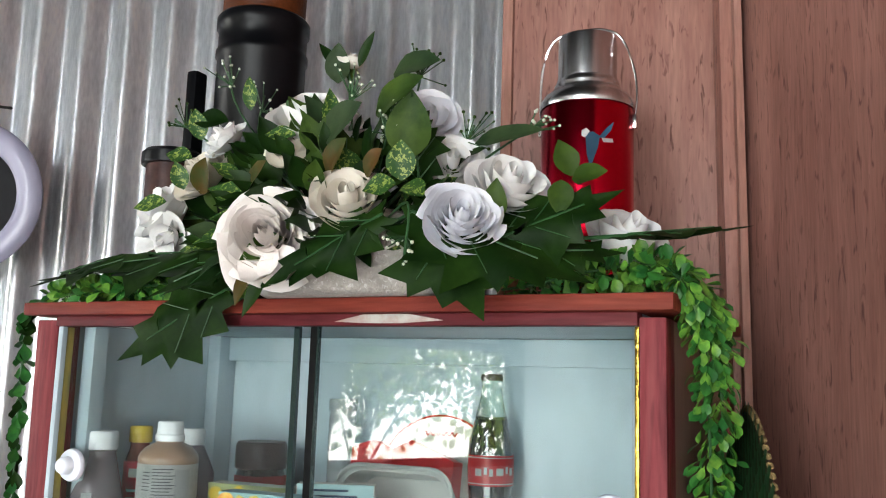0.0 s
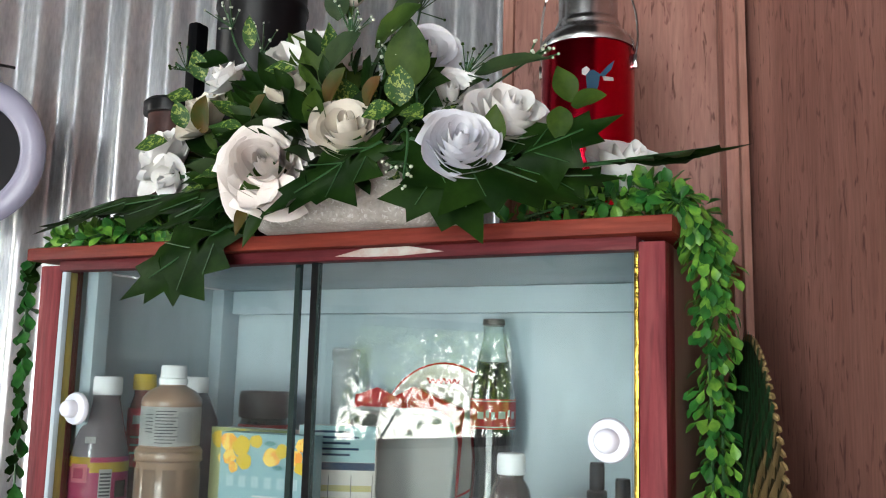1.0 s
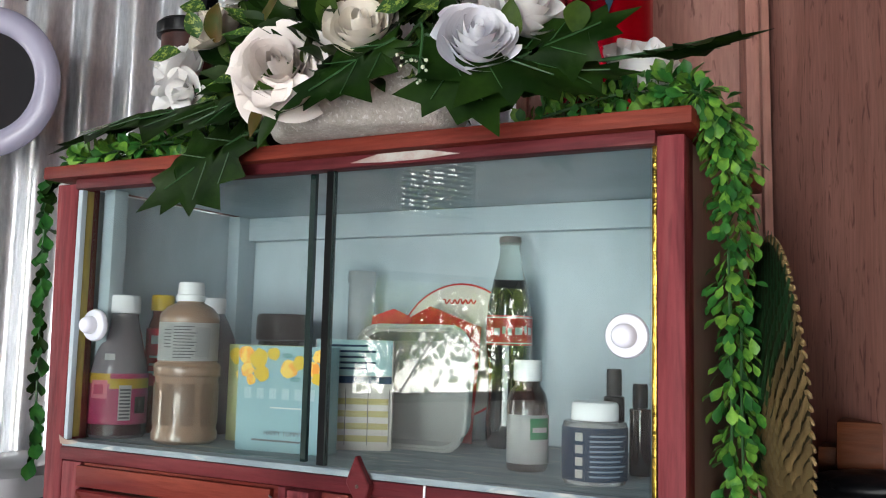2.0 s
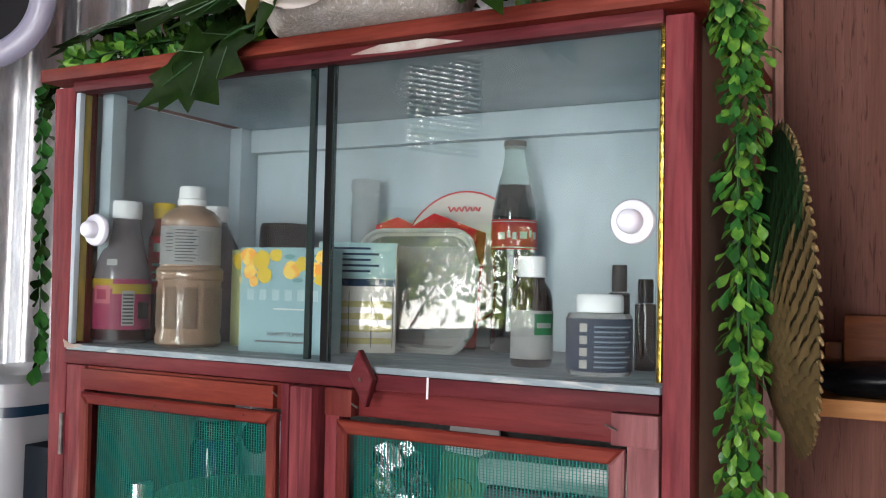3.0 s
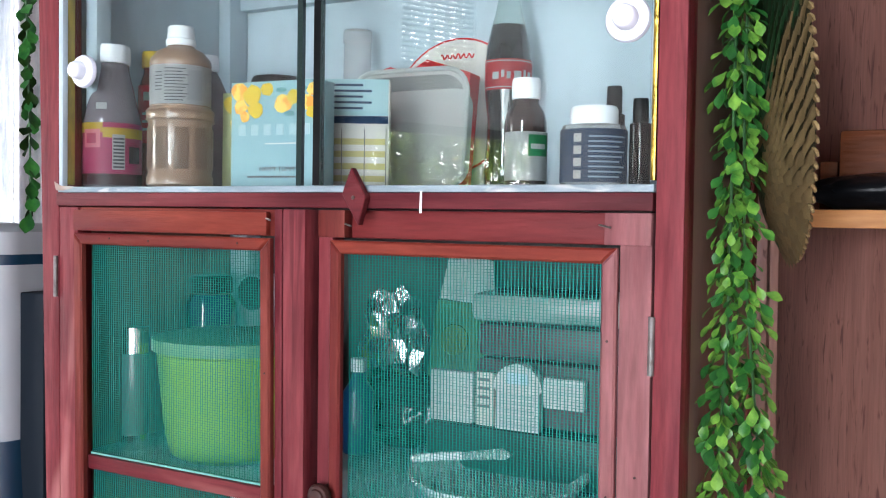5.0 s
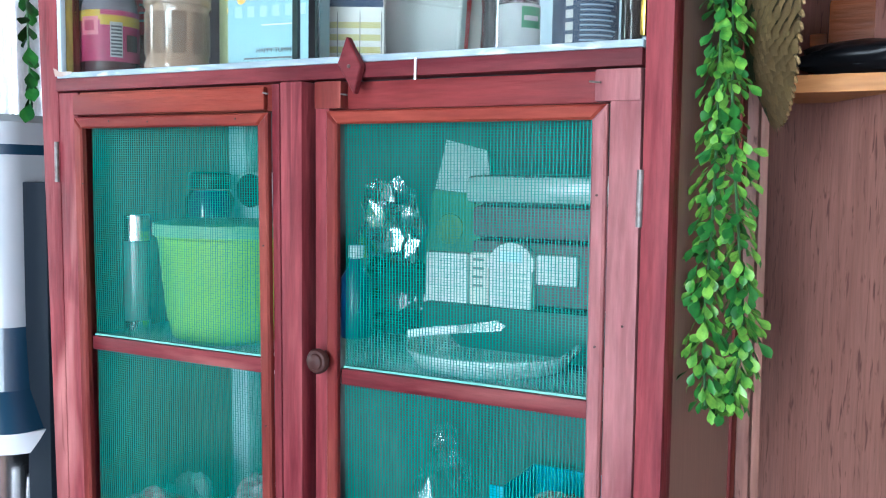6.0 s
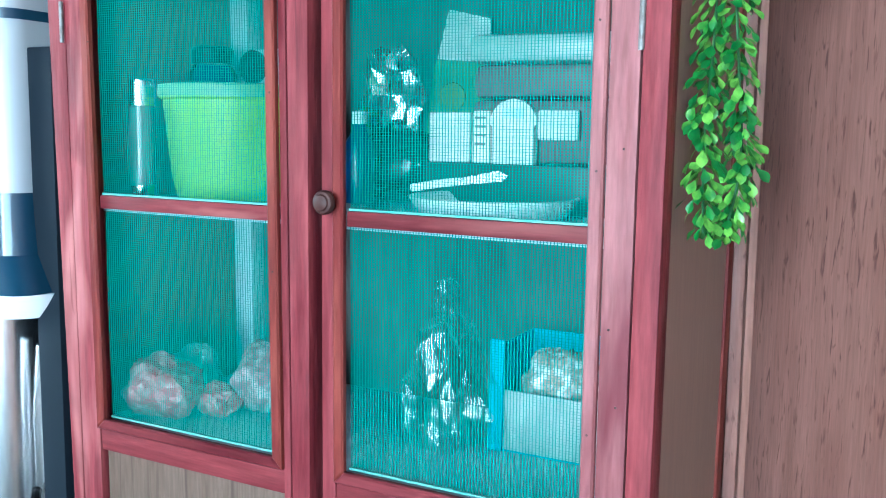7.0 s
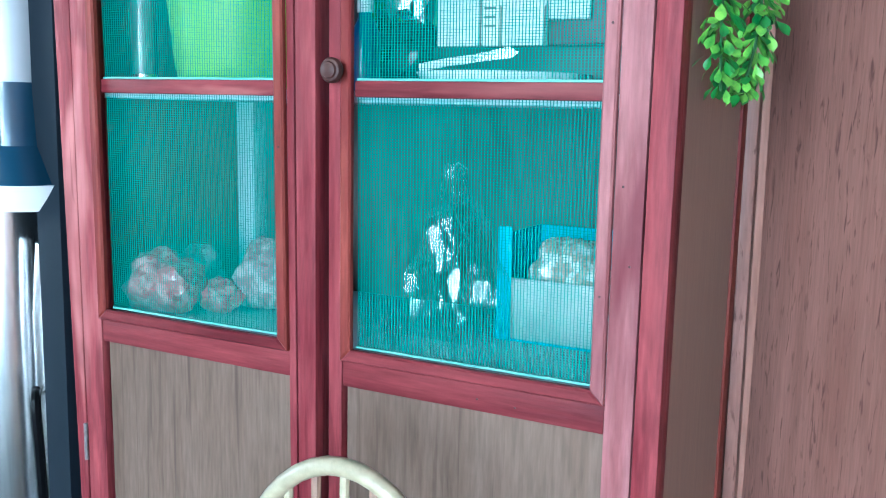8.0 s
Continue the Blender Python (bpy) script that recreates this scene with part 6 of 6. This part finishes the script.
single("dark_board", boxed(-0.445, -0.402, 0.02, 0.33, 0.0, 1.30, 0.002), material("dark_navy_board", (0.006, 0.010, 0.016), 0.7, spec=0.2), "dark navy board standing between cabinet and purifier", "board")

# ---------------------------------------------------------------- right of the cabinet
STRAW = material("pale_woven_straw", (0.13, 0.085, 0.035), 0.5, 0, (0.20, 0.14, 0.065), 40, fine=0.14, vary=0.22, spec=0.2)
STRAW_G = material("green_woven_straw", (0.010, 0.040, 0.014), 0.5, 0, (0.024, 0.075, 0.028), 40, fine=0.10, vary=0.2, spec=0.15)
STRAW_S = material("dark_brown_straw", (0.030, 0.026, 0.012), 0.6, 0, (0.045, 0.038, 0.018), 60)
HR, HH = 0.147, 0.075
HAT_WAY = (-0.962, -0.265, -0.07)
hat = thing("woven_hat", "conical woven straw hat, tan and dark green, hung on edge", "hat", facing((0.4330, 0.140, 1.5140), HAT_WAY))
shell = bmesh.new()
lathe(((HR, 0), (HR * 0.75, HH * 0.20), (HR * 0.4, HH * 0.33), (0.0, HH * 0.42)), 48, shell)
part("shell", shell, STRAW_S, hat, "dark inner straw shell")
tile = bmesh.new()
bmesh.ops.create_grid(tile, x_segments=2, y_segments=2, size=0.5)
for v in tile.verts:
    v.co.z = 0.10 - 0.22 * (v.co.x ** 2 + v.co.y ** 2)
tile_tan, tile_green = mesh_of("strand", tile.copy(), STRAW, 60), mesh_of("strand", tile, STRAW_G, 60)
# the plain straw side points forward and down, the green side up and back
TOWARDS = facing((0, 0, 0), HAT_WAY).inverted() @ Vector((0.0, -0.75, -0.66))
rest = {True: [], False: []}
for k in range(15):
    f0 = 1.0 - 0.68 * (k + 0.5) / 15
    r = HR * f0
    zz = HH * float(np.interp(f0, (0.0, 0.4, 0.75, 1.0), (0.42, 0.33, 0.20, 0.0))) + 0.0015
    n = max(10, int(2 * math.pi * r / 0.0165))
    for i in range(n):
        a = 2 * math.pi * (i + 0.5 * (k % 2)) / n
        tan = TOWARDS.dot((math.cos(a), math.sin(a), 0)) * f0 > 0.34 + 0.1 * ((k * 7 + i * 5) % 5) / 5
        m = pose(r * math.cos(a), r * math.sin(a), zz, 0, 0, math.degrees(a)) @ pose(0, 0, 0, 0, 9, 62 if k % 2 else 40) @ Matrix.Diagonal((0.0215, 0.0120, 0.012, 1))
        if len(hat.children) > 285:
            rest[tan].append(m)
            continue
        ob = new("strand", tile_tan if tan else tile_green)
        ob.parent = hat
        ob.matrix_local = m
for tan, rows in rest.items():
    src = bmesh.new()
    src.from_mesh(tile_tan if tan else tile_green)
    me = joined_leaves(rows, src)
    me.materials.append(STRAW if tan else STRAW_G)
    ob = new("weave", me)
    ob.parent = hat
    tagged(ob, kind="stuff")
rim = bmesh.new()
for i in range(90):
    a = 2 * math.pi * i / 90
    m = pose(HR * math.cos(a), HR * math.sin(a), 0, 0, 0, math.degrees(a)) @ pose(0, 0, 0, 25, 0, 30) @ Matrix.Diagonal((0.006, 0.0085, 0.004, 1))
    bmesh.ops.create_icosphere(rim, subdivisions=1, radius=0.6, matrix=m)
part("rim", rim, STRAW, hat, "braided straw rim")

wy = math.degrees(math.atan2(RDIR.y, RDIR.x))
sh = thing("wall_shelf", "orange varnished wooden shelf board on the plywood wall", "shelf", (0, 0, 0))
part("board", boxed(0.438, 0.76, 0.165, 0.29, 1.3965, 1.4135, 0.002), SHELF_WOOD, sh)
part("bracket", boxed(0.455, 0.472, 0.24, 0.29, 1.414, 1.462, 0.002), BLOCK_WOOD, sh, "short brown wooden bracket")
single("wooden_block", boxed(0.474, 0.70, 0.215, 0.29, 1.4140, 1.490, 0.004), BLOCK_WOOD, "brown varnished wooden box on the wall shelf", "box")
cp = crumpled(0.075, 0.030, 0.017, 8.8, 0.2)
single("black_cap", cp, BLACK_PL, "soft black cap lying on the wall shelf", "cap", at=(0.525, 0.196, 1.4140), smooth=60)

# ---------------------------------------------------------------- chair in front
RATTAN = material("pale_rattan", (0.28, 0.23, 0.15), 0.45, 0, (0.36, 0.30, 0.20), 30, fine=0.08, coat=0.3)
RATTAN_D = material("brown_rattan", (0.20, 0.11, 0.08), 0.4, 0, (0.28, 0.17, 0.12), 30, coat=0.3)
CX, CY, CZ = 0.147, -0.155, 0.772
ch = thing("rattan_chair", "small pale rattan chair with a bowed back and thin spindles", "chair", (CX, CY, 0))
arc = [(0.125 * math.cos(a), 0.0, 0.55 + (CZ - 0.55 + 0.014) * math.sin(a) ** 0.85) for a in (math.pi * i / 24 for i in range(25))]
part("back_bow", tube([(0.125, 0, 0.42)] + arc + [(-0.125, 0, 0.42)], 0.0085, 10), RATTAN, ch)
for i in range(7):
    x = -0.09 + 0.03 * i
    top = 0.55 + (CZ - 0.55 + 0.012) * math.sqrt(1 - (x / 0.125) ** 2) ** 0.85
    part("spindle", tube([(x, 0, 0.42), (x, 0.002, top - 0.004)], 0.0045, 8), (RATTAN_D, RATTAN)[i % 2], ch)
part("seat", lathe(((0, 0.395), (0.16, 0.395), (0.168, 0.402), (0.168, 0.415), (0.155, 0.422), (0, 0.420)), 40), RATTAN, ch, at=(0, -0.14, 0))
for sx in (-1, 1):
    for y in (-0.25, -0.03):
        part("leg", tube([(sx * 0.10, y, 0.398), (sx * 0.125, y + (0.02 if y > -0.1 else -0.02), 0.0)], 0.010, 8), RATTAN, ch)

# ---------------------------------------------------------------- garden outside the window
BARK = material("grey_brown_bark", (0.10, 0.08, 0.06), 0.85, 0, (0.16, 0.13, 0.10), 12, bump=0.6)
TREE_LEAF = material("sunlit_tree_leaf", (0.10, 0.19, 0.025), 0.5, 0, (0.30, 0.36, 0.06), 3, island=0.25)


def tree(base, high, lean, seed, leaves, reach):
    t = thing("tree", "leafy garden tree with thin spreading branches", "tree", base, "garden trees")
    r = random.Random(seed)
    trunk = tube(curve_points([(0, 0, 0), (lean[0] * 0.4, lean[1] * 0.4, high * 0.3), (lean[0], lean[1], high * 0.55)], 5), 0.045, 9, None, 0.5)
    rows = []
    top = Vector((lean[0], lean[1], high * 0.55))
    for i in range(22):
        a = r.uniform(0, 2 * math.pi)
        s = top * r.uniform(0.30, 1.0)
        e = s + Vector((math.cos(a) * reach * r.uniform(0.5, 1), math.sin(a) * reach * r.uniform(0.5, 1), high * r.uniform(0.05, 0.45)))
        mid = s.lerp(e, 0.5) + Vector((0, 0, 0.15))
        pts = curve_points([s, mid, e], 4)
        tube(pts, 0.012, 6, trunk, 0.25)
        for q in range(leaves // 22):
            p = r.choice(pts[2:]) + Vector((r.gauss(0, 0.20), r.gauss(0, 0.20), r.gauss(0, 0.16)))
            if p.z < 1.0 + 0.35 * r.random():
                continue
            rows.append(Matrix.Translation(p) @ Euler((r.uniform(0, 6.28), r.uniform(0, 6.28), r.uniform(0, 6.28))).to_matrix().to_4x4() @ Matrix.Diagonal([r.uniform(0.06, 0.125)] * 3 + [1]))
    part("trunk", trunk, BARK, t, smooth=60)
    me = joined_leaves(rows, leaf_mesh("oval", 1.0, 0.28, 0.2, 0.2, 0, 0, 4))
    me.materials.append(TREE_LEAF)
    ob = new("crown", me)
    ob.parent = t
    tagged(ob, kind="stuff")


for bx, by, h, sd, nl, rc in ((-3.6, -5.9, 3.9, 3, 2600, 1.3), (-5.4, -6.9, 4.2, 8, 2600, 1.4), (-3.5, -8.0, 4.4, 12, 2400, 1.5)):
    tree((bx, by, -0.12), h, (0.2, -0.15), sd, nl, rc)
